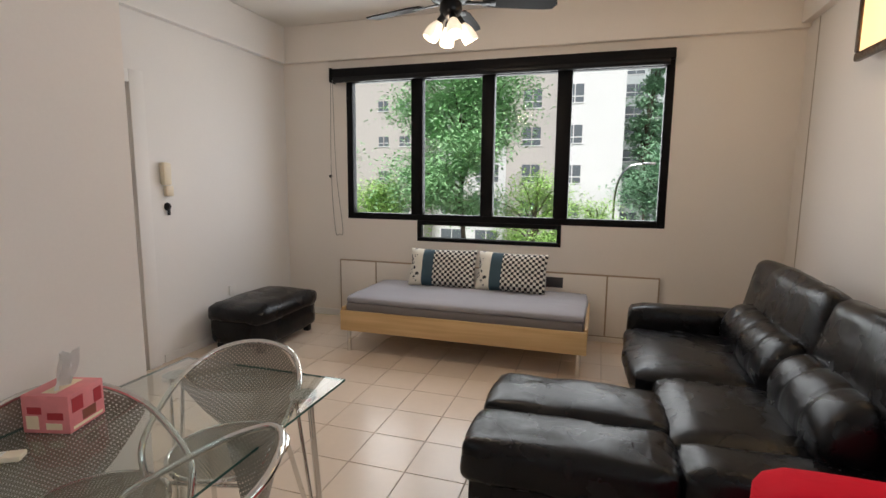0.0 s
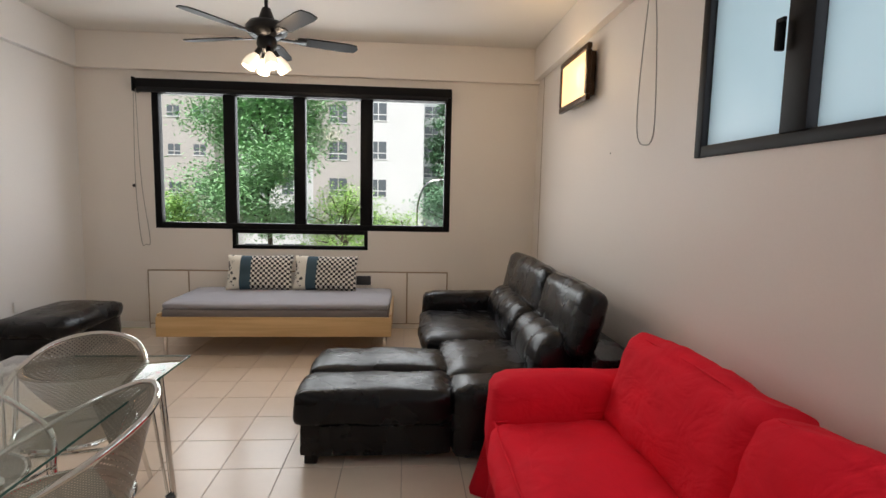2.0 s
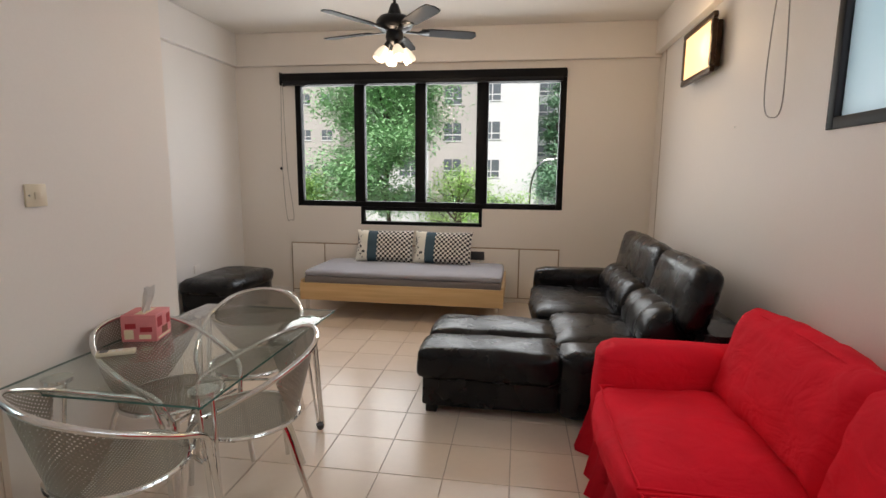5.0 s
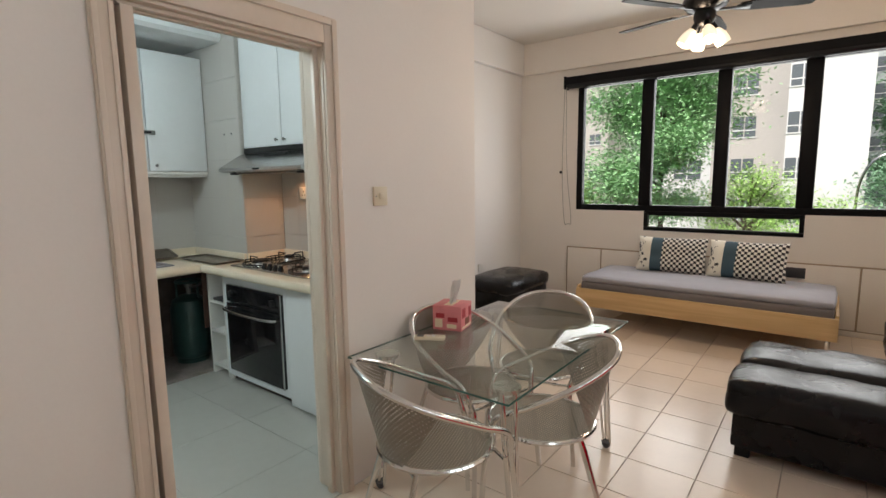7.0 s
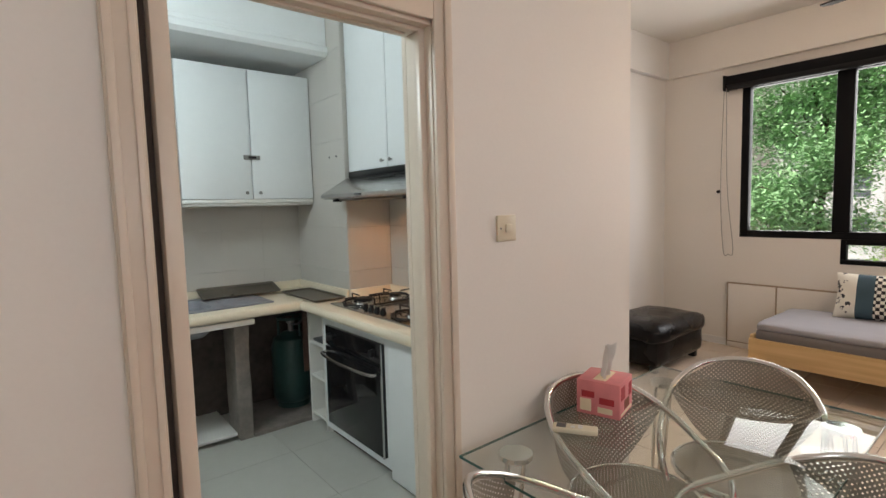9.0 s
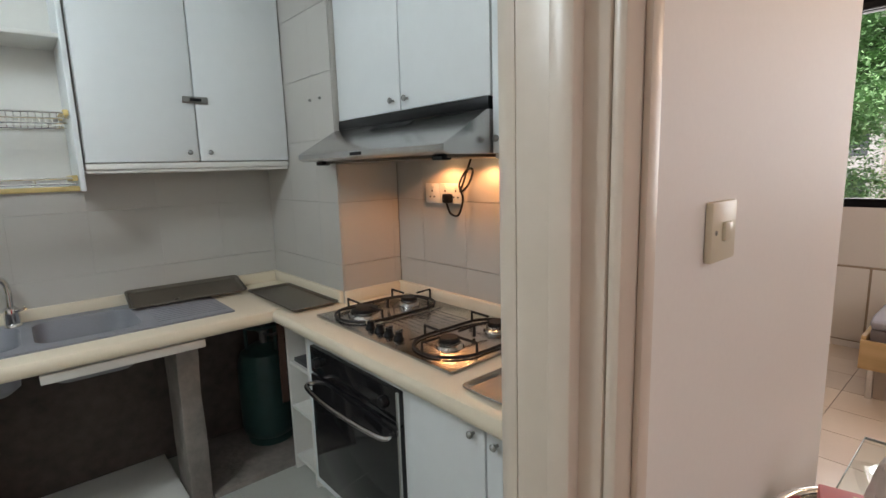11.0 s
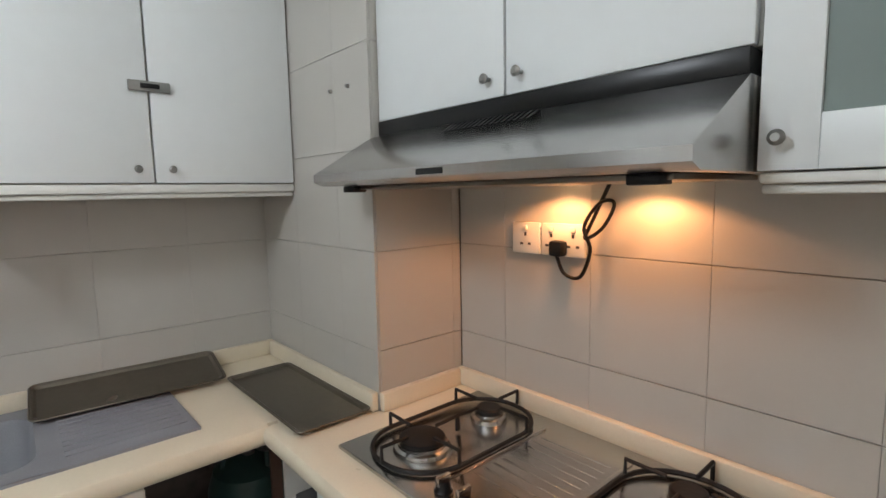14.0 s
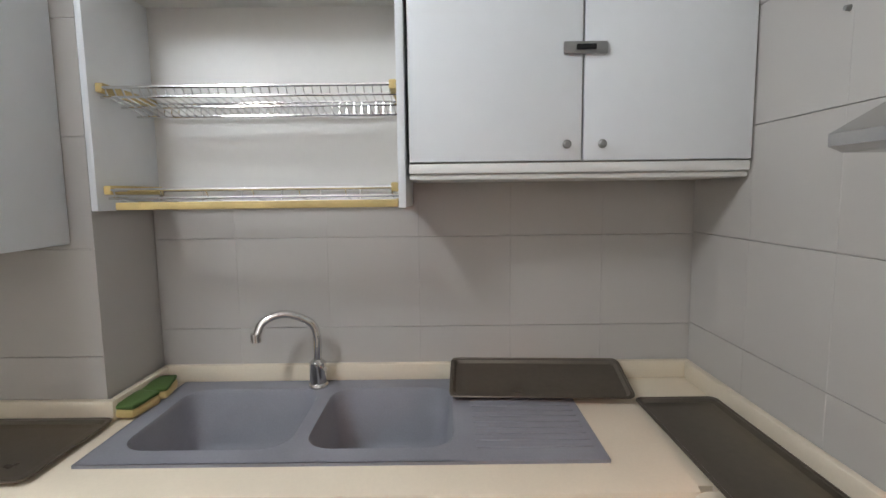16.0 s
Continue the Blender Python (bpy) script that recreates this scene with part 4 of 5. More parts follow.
def tissue_box():
    t = thing("tissue_box", (-1.46, 1.45, 0.688), "pink printed tissue box on the glass table", "tissue box")
    m = pose(-1.46, 1.45, 0.688, 0, 0, 15) @ Matrix.Scale(1.2, 4)
    def add(name, bm, mt, label=""):
        bmesh.ops.transform(bm, verts=bm.verts, matrix=m)
        part(name, bm, mt, t, label)
    add("carton", box(-0.0665, 0.0665, -0.0665, 0.0665, 0, 0.108, 0.003), M_PINK)
    for r in ((0.0667, 0.0674, -0.055, -0.015, 0.055, 0.095), (0.0667, 0.0674, 0.025, 0.055, 0.05, 0.09)):
        add("print", box(*r), M_DKRED)
    add("print", box(0.0667, 0.0674, -0.02, 0.03, 0.02, 0.048), M_BROWN)
    for r in ((0.0667, 0.0672, -0.055, 0.055, 0.008, 0.016), (-0.055, -0.02, -0.0674, -0.0667, 0.012, 0.05), (0.0, 0.045, -0.0674, -0.0667, 0.012, 0.03)):
        add("print", box(*r), M_CREAMP)
    for r in ((-0.05, -0.01, -0.0674, -0.0667, 0.055, 0.075), (0.005, 0.05, -0.0674, -0.0667, 0.04, 0.06)):
        add("print", box(*r), M_DKRED)
    add("slot", box(-0.02, 0.02, -0.05, 0.05, 0.1081, 0.1088), M_CREAMP)
    bm = bmesh.new()
    rows = []
    for j in range(8):
        v = j / 7
        rows.append([bm.verts.new((0.012 * math.sin(i * 1.3 + v * 3) + 0.015 * v, (i / 9 - 0.5) * (0.07 + 0.015 * math.sin(v * 5)) + 0.015 * v, 0.10 + 0.10 * v + 0.012 * math.sin(i * 0.9) * v)) for i in range(10)])
    for a, b in zip(rows, rows[1:]):
        for i in range(9):
            bm.faces.new((a[i], a[i + 1], b[i + 1], b[i]))
    bmesh.ops.solidify(bm, geom=bm.faces[:], thickness=0.001)
    add("tissue", bm, M_TISSUE, "white tissue pulled up")
tissue_box()


def remote():
    t = thing("remote_control", (-1.42, 1.21, 0.688), "ivory air-conditioner remote control on the glass table", "remote control")
    m = pose(-1.42, 1.21, 0.688, 0, 0, 32)
    for name, bm, mt in (("case", box(-0.075, 0.075, -0.024, 0.024, 0, 0.018, 0.005), M_PLASTIC), ("display", box(-0.062, -0.03, -0.016, 0.016, 0.0175, 0.019), M_DKGREY), ("button", boxes((-0.015, 0.0, -0.012, 0.0, 0.0175, 0.02), (0.01, 0.025, -0.012, 0.0, 0.0175, 0.02), (0.01, 0.025, 0.004, 0.014, 0.0175, 0.02)), M_WPLASTIC)):
        bmesh.ops.transform(bm, verts=bm.verts, matrix=m)
        part(name, bm, mt, t)
remote()
# ---- kitchen ----
def knob(x, y, z, face, parent):
    if face == "y":
        bm = turned([(0.005, 0), (0.004, 0.011), (0.0105, 0.015), (0.0115, 0.021), (0.006, 0.026)], (x, y, z), 14, "y")
    else:
        bm = turned([(0.005, 0), (0.004, 0.011), (0.0105, 0.015), (0.0115, 0.021), (0.006, 0.026)], (x, y, z), 14, "x")
    part("knob", bm, M_KNOB, parent, "round pewter knob")


def ceiling_lamp(x, y):
    z = 2.63
    t = thing("ceiling_lamp", (x, y, z), "round white lit lamp hung from the kitchen ceiling", "ceiling lamp")
    part("stem", turned([(0.05, CEIL - 0.002), (0.05, CEIL - 0.02), (0.012, CEIL - 0.03), (0.012, z + 0.10)], (x, y, 0), 16), M_WPLASTIC, t)
    part("base", turned([(0.14, z + 0.09), (0.15, z + 0.10), (0.05, z + 0.12)], (x, y, 0), 32), M_WPLASTIC, t)
    part("diffuser", turned([(0.01, z), (0.08, z + 0.01), (0.13, z + 0.05), (0.145, z + 0.089)], (x, y, 0), 32), M_KLAMP, t)
    lamp("kitchen_light", "POINT", pose(x, y, z - 0.13), 44, (0.70, 0.92, 1.0), 0.17)
ceiling_lamp(-2.87, -0.46)

FY, SX = 1.15, -3.55          # worktop fronts
t = thing("worktop", (-3.4, 0.9, 0.82), "cream rounded-edge worktop with an upstand", "worktop")
part("slab", box(-4.2, -3.6751, 1.06, 1.17, 0.828, 0.868), M_TOP, t)
part("slab", box(-4.2, -3.675, -0.28, -0.205, 0.828, 0.868), M_TOP, t)
part("slab", box(-4.2, -3.675, 1.025, 1.06, 0.828, 0.868), M_TOP, t)
part("slab", box(-4.2, -3.57, 1.17, 1.45, 0.828, 0.868), M_TOP, t)
part("slab", box(-3.57, -3.415, 1.20, 1.45, 0.828, 0.868), M_TOP, t)
part("slab", box(-3.415, -1.78, 1.20, 1.789, 0.828, 0.868), M_TOP, t)
part("slab", box(-3.92, -3.6751, -1.6, -0.28, 0.828, 0.868), M_TOP, t)
part("front_edge", prism([(-3.675, 0.868), (-3.575, 0.868), (-3.558, 0.862), (-3.55, 0.848), (-3.55, 0.825), (-3.558, 0.812), (-3.575, 0.806), (-3.675, 0.806)], -1.6, 1.17, "y"), M_TOP, t)
part("front_edge", prism([(1.20, 0.8682), (1.175, 0.8682), (1.158, 0.862), (1.15, 0.848), (1.15, 0.825), (1.158, 0.812), (1.175, 0.806), (1.20, 0.806)], SX + 0.001, -1.78, "x"), M_TOP, t)
for r in ((-4.199, -4.175, -0.278, 1.45, 0.868, 0.928), (-4.175, -3.413, 1.427, 1.45, 0.868, 0.928), (-3.412, -3.388, 1.45, 1.765, 0.868, 0.928), (-3.411, -2.03, 1.765, 1.79, 0.868, 0.928), (-2.03, -1.78, 1.72, 1.742, 0.868, 0.928), (-4.175, -3.92, -0.278, -0.255, 0.868, 0.928), (-3.92, -3.896, -1.6, -0.255, 0.868, 0.928)):
    part("upstand", box(*r, 0.007), M_TOP, t)


def rounded(x0, x1, y0, y1, r, n=5):
    out = []
    for cx, cy, a0 in ((x1 - r, y1 - r, 0), (x0 + r, y1 - r, 90), (x0 + r, y0 + r, 180), (x1 - r, y0 + r, 270)):
        out += [(cx + r * math.cos(radians(a0 + 90 * k / n)), cy + r * math.sin(radians(a0 + 90 * k / n))) for k in range(n + 1)]
    return out


def bowl(x0, x1, y0, y1, z, deep):
    """A rounded bowl: the flat land round it up to a rectangle, its side and its floor."""
    bm = bmesh.new()
    rings = []
    for k, (inset, dz, r) in enumerate(((0, 0, 0.07), (0.006, -0.012, 0.068), (0.02, -deep * 0.85, 0.06), (0.05, -deep, 0.05))):
        rings.append([bm.verts.new((px, py, z + dz)) for px, py in rounded(x0 + inset, x1 - inset, y0 + inset, y1 - inset, r)])
    for a, b in zip(rings, rings[1:]):
        for i in range(len(a)):
            bm.faces.new((a[i], a[(i + 1) % len(a)], b[(i + 1) % len(a)], b[i]))
    bm.faces.new(rings[-1])
    return bm


def sink():
    z = 0.876
    x0, x1, y0, y1 = -4.17, -3.662, -0.20, 1.02
    t = thing("sink", (-3.92, 0.4, 0.68), "grey composite double sink with a grooved drainer", "sink")
    # the rim, cut round both bowls
    bm = bmesh.new()
    def land(a, b, c, d, hole):
        h = rounded(*hole, 0.07)
        inner = [bm.verts.new((px, py, z)) for px, py in h]
        cx, cy = (hole[0] + hole[1]) / 2, (hole[2] + hole[3]) / 2
        outer = []
        for px, py in h:
            dx, dy = px - cx, py - cy
            k = min((b - cx) / dx if dx > 1e-9 else ((a - cx) / dx if dx < -1e-9 else 9), (d - cy) / dy if dy > 1e-9 else ((c - cy) / dy if dy < -1e-9 else 9))
            outer.append(bm.verts.new((cx + dx * k, cy + dy * k, z)))
        for i in range(len(h)):
            bm.faces.new((inner[i], inner[(i + 1) % len(h)], outer[(i + 1) % len(h)], outer[i]))
        for qx, qy in ((a, c), (a, d), (b, c), (b, d)):
            near = sorted(range(len(h)), key=lambda i: (outer[i].co.x - qx) ** 2 + (outer[i].co.y - qy) ** 2)[:2]
            v = bm.verts.new((qx, qy, z))
            bm.faces.new((v, outer[near[0]], outer[near[1]]))
    b1, b2 = (-4.10, -3.725, -0.145, 0.265), (-4.10, -3.725, 0.303, 0.668)
    land(x0, x1, y0, 0.288, b1)
    land(x0, x1, 0.288, 0.69, b2)
    box(x0, x1, 0.69, y1, 0.866, z, bm=bm)
    box(x1 - 0.004, x1, y0, 0.69, 0.866, z, bm=bm)
    box(x0, x1, y0, y0 + 0.004, 0.866, z, bm=bm)
    part("rim", bm, M_SINK, t, smooth=30)
    for b in (b1, b2):
        w = part("bowl", bowl(*b, z, 0.19), M_SINK, t, smooth=60)
        part("drain", turned([(0.04, 0), (0.042, 0.004), (0.02, 0.005)], ((b[0] + b[1]) / 2, (b[2] + b[3]) / 2, z - 0.189), 20), M_STEEL, w, "steel drain")
    for k in range(9):
        part("groove_ridge", box(-3.99 + k * 0.033, -3.985 + k * 0.033, 0.72, 1.0, z - 0.001, z + 0.003, 0.001), M_SINK, t)
    f = thing("tap", (-4.12, 0.247, 0.876), "chrome swan-neck kitchen tap behind the sink", "tap")
    part("base", turned([(0.03, 0.876), (0.03, 0.885), (0.026, 0.89), (0.028, 0.93), (0.026, 0.955), (0.014, 0.965)], (-4.12, 0.247, 0), 20), M_CHROME, f)
    part("spout", tube(curve_pts([(-4.12, 0.247, 0.96), (-4.12, 0.247, 1.04), (-4.115, 0.228, 1.085), (-4.095, 0.16, 1.116), (-4.075, 0.10, 1.098), (-4.06, 0.08, 1.055)], 6), 0.0125, seg=12), M_CHROME, f)
    part("aerator", turned([(0.016, 1.04), (0.016, 1.066)], (-4.06, 0.079, 0), 14), M_CHROME, f)
    part("lever", tube([(-4.10, 0.262, 0.945), (-4.03, 0.292, 0.965)], 0.006), M_CHROME, f)
sink()


def sponge(x, y, turn, group):
    t = thing("sponge", (x, y, 0.87), "worn yellow sponge with a green scouring pad", "sponge", group)
    m = pose(x, y, 0.872, 0, 0, turn)
    for nm, bm, mt in (("foam", soft(-0.055, 0.055, -0.035, 0.035, 0, 0.03, 0.01, 0.003, 0.003, 3, 5), M_YELLOW), ("pad", soft(-0.055, 0.055, -0.035, 0.035, 0.028, 0.042, 0.005, 0.002, 0.004, 4, 5), M_GREEN)):
        bmesh.ops.transform(bm, verts=bm.verts, matrix=m)
        part(nm, bm, mt, t)
sponge(-4.08, -0.232, 12, "sponges by the sink")
sponge(-3.96, -0.234, -8, "sponges by the sink")


def tray(m, w, h, label, material=None, lip=0.012):
    """A shallow steel tray with a turned-up rim."""
    t = thing("steel_tray", m.translation, label, "tray", "steel trays on the worktop")
    mt = material or M_STEELD
    def add(name, bm):
        bmesh.ops.transform(bm, verts=bm.verts, matrix=m)
        part(name, bm, mt, t)
    bm = bmesh.new()
    rings = []
    for ins, z, r in ((0.035, 0.0, 0.02), (0.014, 0.0005, 0.02), (0.0, lip - 0.001, 0.02), (0.0, lip, 0.02), (0.008, lip, 0.018), (0.016, 0.004, 0.016), (0.035, 0.003, 0.012)):
        rings.append([bm.verts.new((px, py, z)) for px, py in rounded(-w / 2 + ins, w / 2 - ins, -h / 2 + ins, h / 2 - ins, r)])
    for a, b in zip(rings, rings[1:]):
        for i in range(len(a)):
            bm.faces.new((a[i], a[(i + 1) % len(a)], b[(i + 1) % len(a)], b[i]))
    bm.faces.new(rings[0][::-1])
    bm.faces.new(rings[-1])
    bmesh.ops.transform(bm, verts=bm.verts, matrix=m)
    part("pan", bm, mt, t, smooth=0)
    add("rim", tube([(px, py, lip) for px, py in rounded(-w / 2, w / 2, -h / 2, h / 2, 0.02)], 0.003, closed=True, seg=6))
tray(pose(-4.075, 0.93, 0.905, 0, 14, -3), 0.20, 0.53, "dull steel tray leaning at the back of the drainer")
tray(pose(-3.70, 1.31, 0.8705, 0, 0, 0), 0.57, 0.23, "dull steel tray in the worktop corner")
tray(pose(-2.12, 1.63, 0.8705, 0, 0, 0), 0.48, 0.24, "shiny steel tray beside the hob", M_STEEL)
tray(pose(-2.10, 1.34, 0.8705, 0, 0, 0), 0.46, 0.28, "shiny steel tray beside the hob", M_STEEL)
tray(pose(-3.74, -0.43, 0.8705, 0, 0, 0), 0.30, 0.36, "dull steel tray beside the pillar")


def hob():
    x0, x1, y0, y1 = -3.30, -2.425, 1.245, 1.755
    z = 0.869
    t = thing("gas_hob", ((x0 + x1) / 2, (y0 + y1) / 2, z), "steel four-burner gas hob with black pan supports", "hob")
    part("plate", boxes((x0, x1, y0, y1, z, z + 0.012), bevel=0.006), M_STEEL, t)
    for gx in (x0 + 0.305, x0 + 0.55):
        part("drip_groove", box(gx, gx + 0.01, y0 + 0.09, y1 - 0.06, z + 0.0115, z + 0.015, 0.001), M_STEEL, t)
    for k in range(9):
        part("embossed_rib", box(x0 + 0.335, x0 + 0.53, y0 + 0.16 + k * 0.03, y0 + 0.166 + k * 0.03, z + 0.0115, z + 0.0126, 0.0004), M_STEEL, t)
    for cx in (x0 + 0.165, x1 - 0.165):
        for k, cy in enumerate((y0 + 0.145, y1 - 0.125)):
            big = 0.062 if (k == 0 and cx < -3) else 0.04
            b = part("burner", turned([(big + 0.012, z + 0.012), (big + 0.008, z + 0.022), (big, z + 0.026), (big, z + 0.034), (big * 0.6, z + 0.035)], (cx, cy, 0), 24), M_STEEL, t)
            part("burner_cap", turned([(big * 0.92, z + 0.034), (big * 0.92, z + 0.044), (big * 0.8, z + 0.048)], (cx, cy, 0), 24), M_IRON, b)
        ring = [(px, py, z + 0.02) for px, py in rounded(cx - 0.135, cx + 0.135, y0 + 0.025, y1 - 0.02, 0.13, 8)]
        g = part("pan_support", tube(ring, 0.006, closed=True, seg=6), M_IRON, t, "black wire pan support")
        for cy in (y0 + 0.145, y1 - 0.125):
            for dx, dy in ((1, 0), (-1, 0), (0, 1), (0, -1)):
                ex, ey = cx + dx * 0.135, cy + dy * 0.122
                part("finger", tube([(ex, ey, z + 0.018), (ex, ey, z + 0.058), (cx + dx * 0.045, cy + dy * 0.045, z + 0.056)], 0.005, seg=6), M_IRON, g)
    for k in range(4):
        cx = x0 + 0.34 + 0.062 * k
        kn_ = part("control", turned([(0.021, z + 0.012), (0.021, z + 0.018), (0.017, z + 0.022), (0.015, z + 0.042), (0.008, z + 0.044)], (cx, y0 + 0.06, 0), 18), M_BLACKM, t)
        part("grip", box(cx - 0.006, cx + 0.006, y0 + 0.042, y0 + 0.078, z + 0.03, z + 0.052, 0.003), M_STEEL, kn_)
hob()


def hood():
    x0, x1 = -3.42, -2.46
    t = thing("cooker_hood", ((x0 + x1) / 2, 1.5, 1.53), "steel slanted cooker hood with two lit lamps", "cooker hood")
    part("body", prism([(1.30, 1.535), (1.275, 1.545), (1.275, 1.565), (1.46, 1.672), (1.785, 1.672), (1.785, 1.535)], x0, x1, "x"), M_STEEL, t)
    part("vent_strip", box(x0 + 0.02, x1 - 0.005, 1.47, 1.785, 1.674, 1.714, 0.003), M_BLACKM, t, "black strip under the cabinet")
    part("filter", box(x0 + 0.05, x1 - 0.05, 1.34, 1.68, 1.525, 1.534, 0.002), M_STEELD, t)
    for k in range(16):
        a = x0 + 0.35 + k * 0.016
        bm = box(a, a + 0.008, -0.02, 0.02, 0, 0.002)
        bmesh.ops.transform(bm, verts=bm.verts, matrix=Matrix.Translation((0, 1.435, 1.659)) @ Matrix.Rotation(radians(30), 4, "X"))
        part("slot", bm, M_BLACKM, t)
    bm = box(-2.99, -2.91, -0.006, 0.006, 0, 0.002)
    bmesh.ops.transform(bm, verts=bm.verts, matrix=Matrix.Translation((0, 1.2765, 1.555)) @ Matrix.Rotation(radians(88), 4, "X"))
    part("badge", bm, M_BLACKM, t)
    for x in (-2.98, -2.74):
        part("lamp_lens", box(x - 0.045, x + 0.045, 1.69, 1.75, 1.528, 1.5345, 0.002), M_HOODLAMP, t, "glowing lamp lens")
        lamp("hood_light", "SPOT", look((x, 1.71, 1.51), (x, 1.70, 0.9)), 2.5, (1.0, 0.47, 0.18), 0.02).data.spot_size = radians(150)
    for x in (x0 + 0.12, x1 - 0.06):
        part("catch", box(x - 0.05, x, 1.32, 1.36, 1.518, 1.534, 0.003), M_BLACKM, t)
hood()


def wall_unit(name, x0, x1, y0, y1, z0, z1, face, label, split, glassy=False):
    """An upper cabinet with its doors and knobs; face is the side that opens."""
    t = thing(name, ((x0 + x1) / 2, (y0 + y1) / 2, z0), label, "cabinet", "upper kitchen cabinets")
    d = 0.02
    if face == "y":
        part("body", box(x0, x1, y0 + d + 0.002, y1, z0, z1), M_CABIN, t)
        edges = [x0] + split + [x1]
        for i, (a, b) in enumerate(zip(edges, edges[1:])):
            if glassy:
                f = part("door", boxes((a + 0.002, a + 0.075, y0, y0 + d, z0, z1), (b - 0.10, b - 0.002, y0, y0 + d, z0, z1), (a + 0.075, b - 0.10, y0, y0 + d, z0, z0 + 0.075), (a + 0.075, b - 0.10, y0, y0 + d, z1 - 0.075, z1), bevel=0.002), M_CAB, t)
                part("glass", box(a + 0.07, b - 0.095, y0 + 0.008, y0 + 0.013, z0 + 0.07, z1 - 0.07), M_GLASSDOOR, f, "grey-green door glass")
                knob(a + 0.03, y0, z0 + 0.045, "y", f)
            else:
                f = part("door", box(a + 0.003, b - 0.003, y0, y0 + d, z0, z1, 0.003), M_CAB, t)
                knob(b - 0.045 if i == 0 else a + 0.045, y0, z0 + 0.04, "y", f)
    else:
        part("body", box(x0, x1 - d - 0.002, y0, y1, z0, z1), M_CABIN, t)
        edges = [y0] + split + [y1]
        for i, (a, b) in enumerate(zip(edges, edges[1:])):
            f = part("door", box(x1 - d, x1, a + 0.003, b - 0.003, z0, z1, 0.003), M_CAB, t)
            knob(x1, b - 0.045 if i == 0 else a + 0.045, z0 + 0.04, "x", f)
    return t


M_GLASSDOOR = mat("grey_green_backed_glass", (0.2, 0.25, 0.245), 0.06, 0.0, 0.06, 8, 2, 0)
wall_unit("wall_cabinet", -3.41, -2.46, 1.478, 1.788, 1.716, 2.74, "y", "white two-door cabinet above the cooker hood", [-2.935])
c = wall_unit("wall_cabinet", -2.455, -1.875, 1.478, 1.735, 1.535, 2.74, "y", "white cabinet with a grey glass door", [], True)
part("light_rail", box(-2.452, -1.876, 1.485, 1.735, 1.517, 1.533, 0.005), M_CABIN, c)
part("light_rail_lip", box(-2.452, -1.876, 1.497, 1.735, 1.502, 1.516, 0.005), M_CABIN, c)
c = wall_unit("wall_cabinet", -4.198, -3.90, 0.56, 1.447, 1.558, 2.425, "x", "white two-door cabinet with a dark latch above the worktop", [1.008])
part("light_rail", box(-4.198, -3.905, 0.56, 1.447, 1.528, 1.555, 0.005), M_CABIN, c)
part("light_rail_lip", box(-4.198, -3.915, 0.56, 1.447, 1.512, 1.527, 0.005), M_CABIN, c)
l_ = part("latch", boxes((-3.899, -3.889, 0.955, 1.065, 1.822, 1.852), bevel=0.003), M_KNOB, c, "dark metal latch across the doors")
part("latch_bolt", box(-3.889, -3.882, 0.985, 1.035, 1.83, 1.844, 0.002), M_BLACKM, l_)
t = thing("storage_cabinet", (-3.88, 0.5, 2.50), "white high storage cabinet under the ceiling", "cabinet")
part("body", box(-4.198, -3.60, -0.27, 1.447, 2.60, CEIL - 0.004), M_CAB, t)
part("cornice", prism([(-4.198, 2.50), (-3.60, 2.50), (-3.575, 2.525), (-3.575, 2.56), (-3.60, 2.575), (-3.60, 2.599), (-4.198, 2.599)], -0.27, 1.447, "y"), M_CAB, t)


def dish_rack_cabinet():
    y0, y1, z0, z1 = -0.27, 0.552, 1.442, 2.425
    t = thing("dish_cabinet", (-4.05, 0.14, z0), "open white cabinet with two wire dish racks", "cabinet")
    part("side_panel", box(-4.198, -3.90, y0, y0 + 0.018, z0, z1, 0.002), M_CAB, t)
    part("side_panel", box(-4.198, -3.90, y1 - 0.02, y1, z0, z1, 0.002), M_CAB, t)
    part("top_panel", box(-4.198, -3.90, y0 + 0.018, y1 - 0.02, z1 - 0.018, z1, 0.002), M_CABIN, t)
    part("shelf", box(-4.198, -3.92, y0 + 0.018, y1 - 0.02, 2.05, 2.068, 0.002), M_CABIN, t)
    part("back_panel", box(-4.198, -4.19, y0 + 0.018, y1 - 0.02, z0, z1 - 0.018), M_CABIN, t)
    part("edge_strip", box(-3.93, -3.905, y0 + 0.06, y1 - 0.022, z0 + 0.002, z0 + 0.022, 0.003), M_YELLOW, t, "yellowed plastic edge strip")
    for z, n in ((1.762, 34), (1.497, 0)):
        r = part("dish_rack", tube([(-3.93, y0 + 0.02, z), (-3.93, y1 - 0.022, z)], 0.0045, seg=6), M_CHROME, t, "chrome wire dish rack")
        for x, dz in ((-3.945, -0.022), (-4.03, -0.035), (-4.10, -0.05), (-4.17, -0.04), (-4.175, 0.0)):
            part("rod", tube([(x, y0 + 0.02, z + dz), (x, y1 - 0.022, z + dz)], 0.0038, seg=6), M_CHROME, r)
        for k in range(n or 7):
            yy = y0 + 0.04 + (y1 - y0 - 0.08) * k / ((n or 7) - 1)
            part("wire", tube([(-3.93, yy, z), (-3.945, yy, z - 0.022), (-4.03, yy, z - 0.035), (-4.10, yy, z - 0.05), (-4.17, yy, z - 0.04), (-4.175, yy, z)], 0.002, seg=4), M_CHROME, r)
        for yy in (y0 + 0.028, y1 - 0.032):
            part("bracket", boxes((-4.18, -3.925, yy - 0.01, yy + 0.01, z - 0.012, z + 0.012), bevel=0.004), M_YELLOW, r, "yellowed plastic bracket")
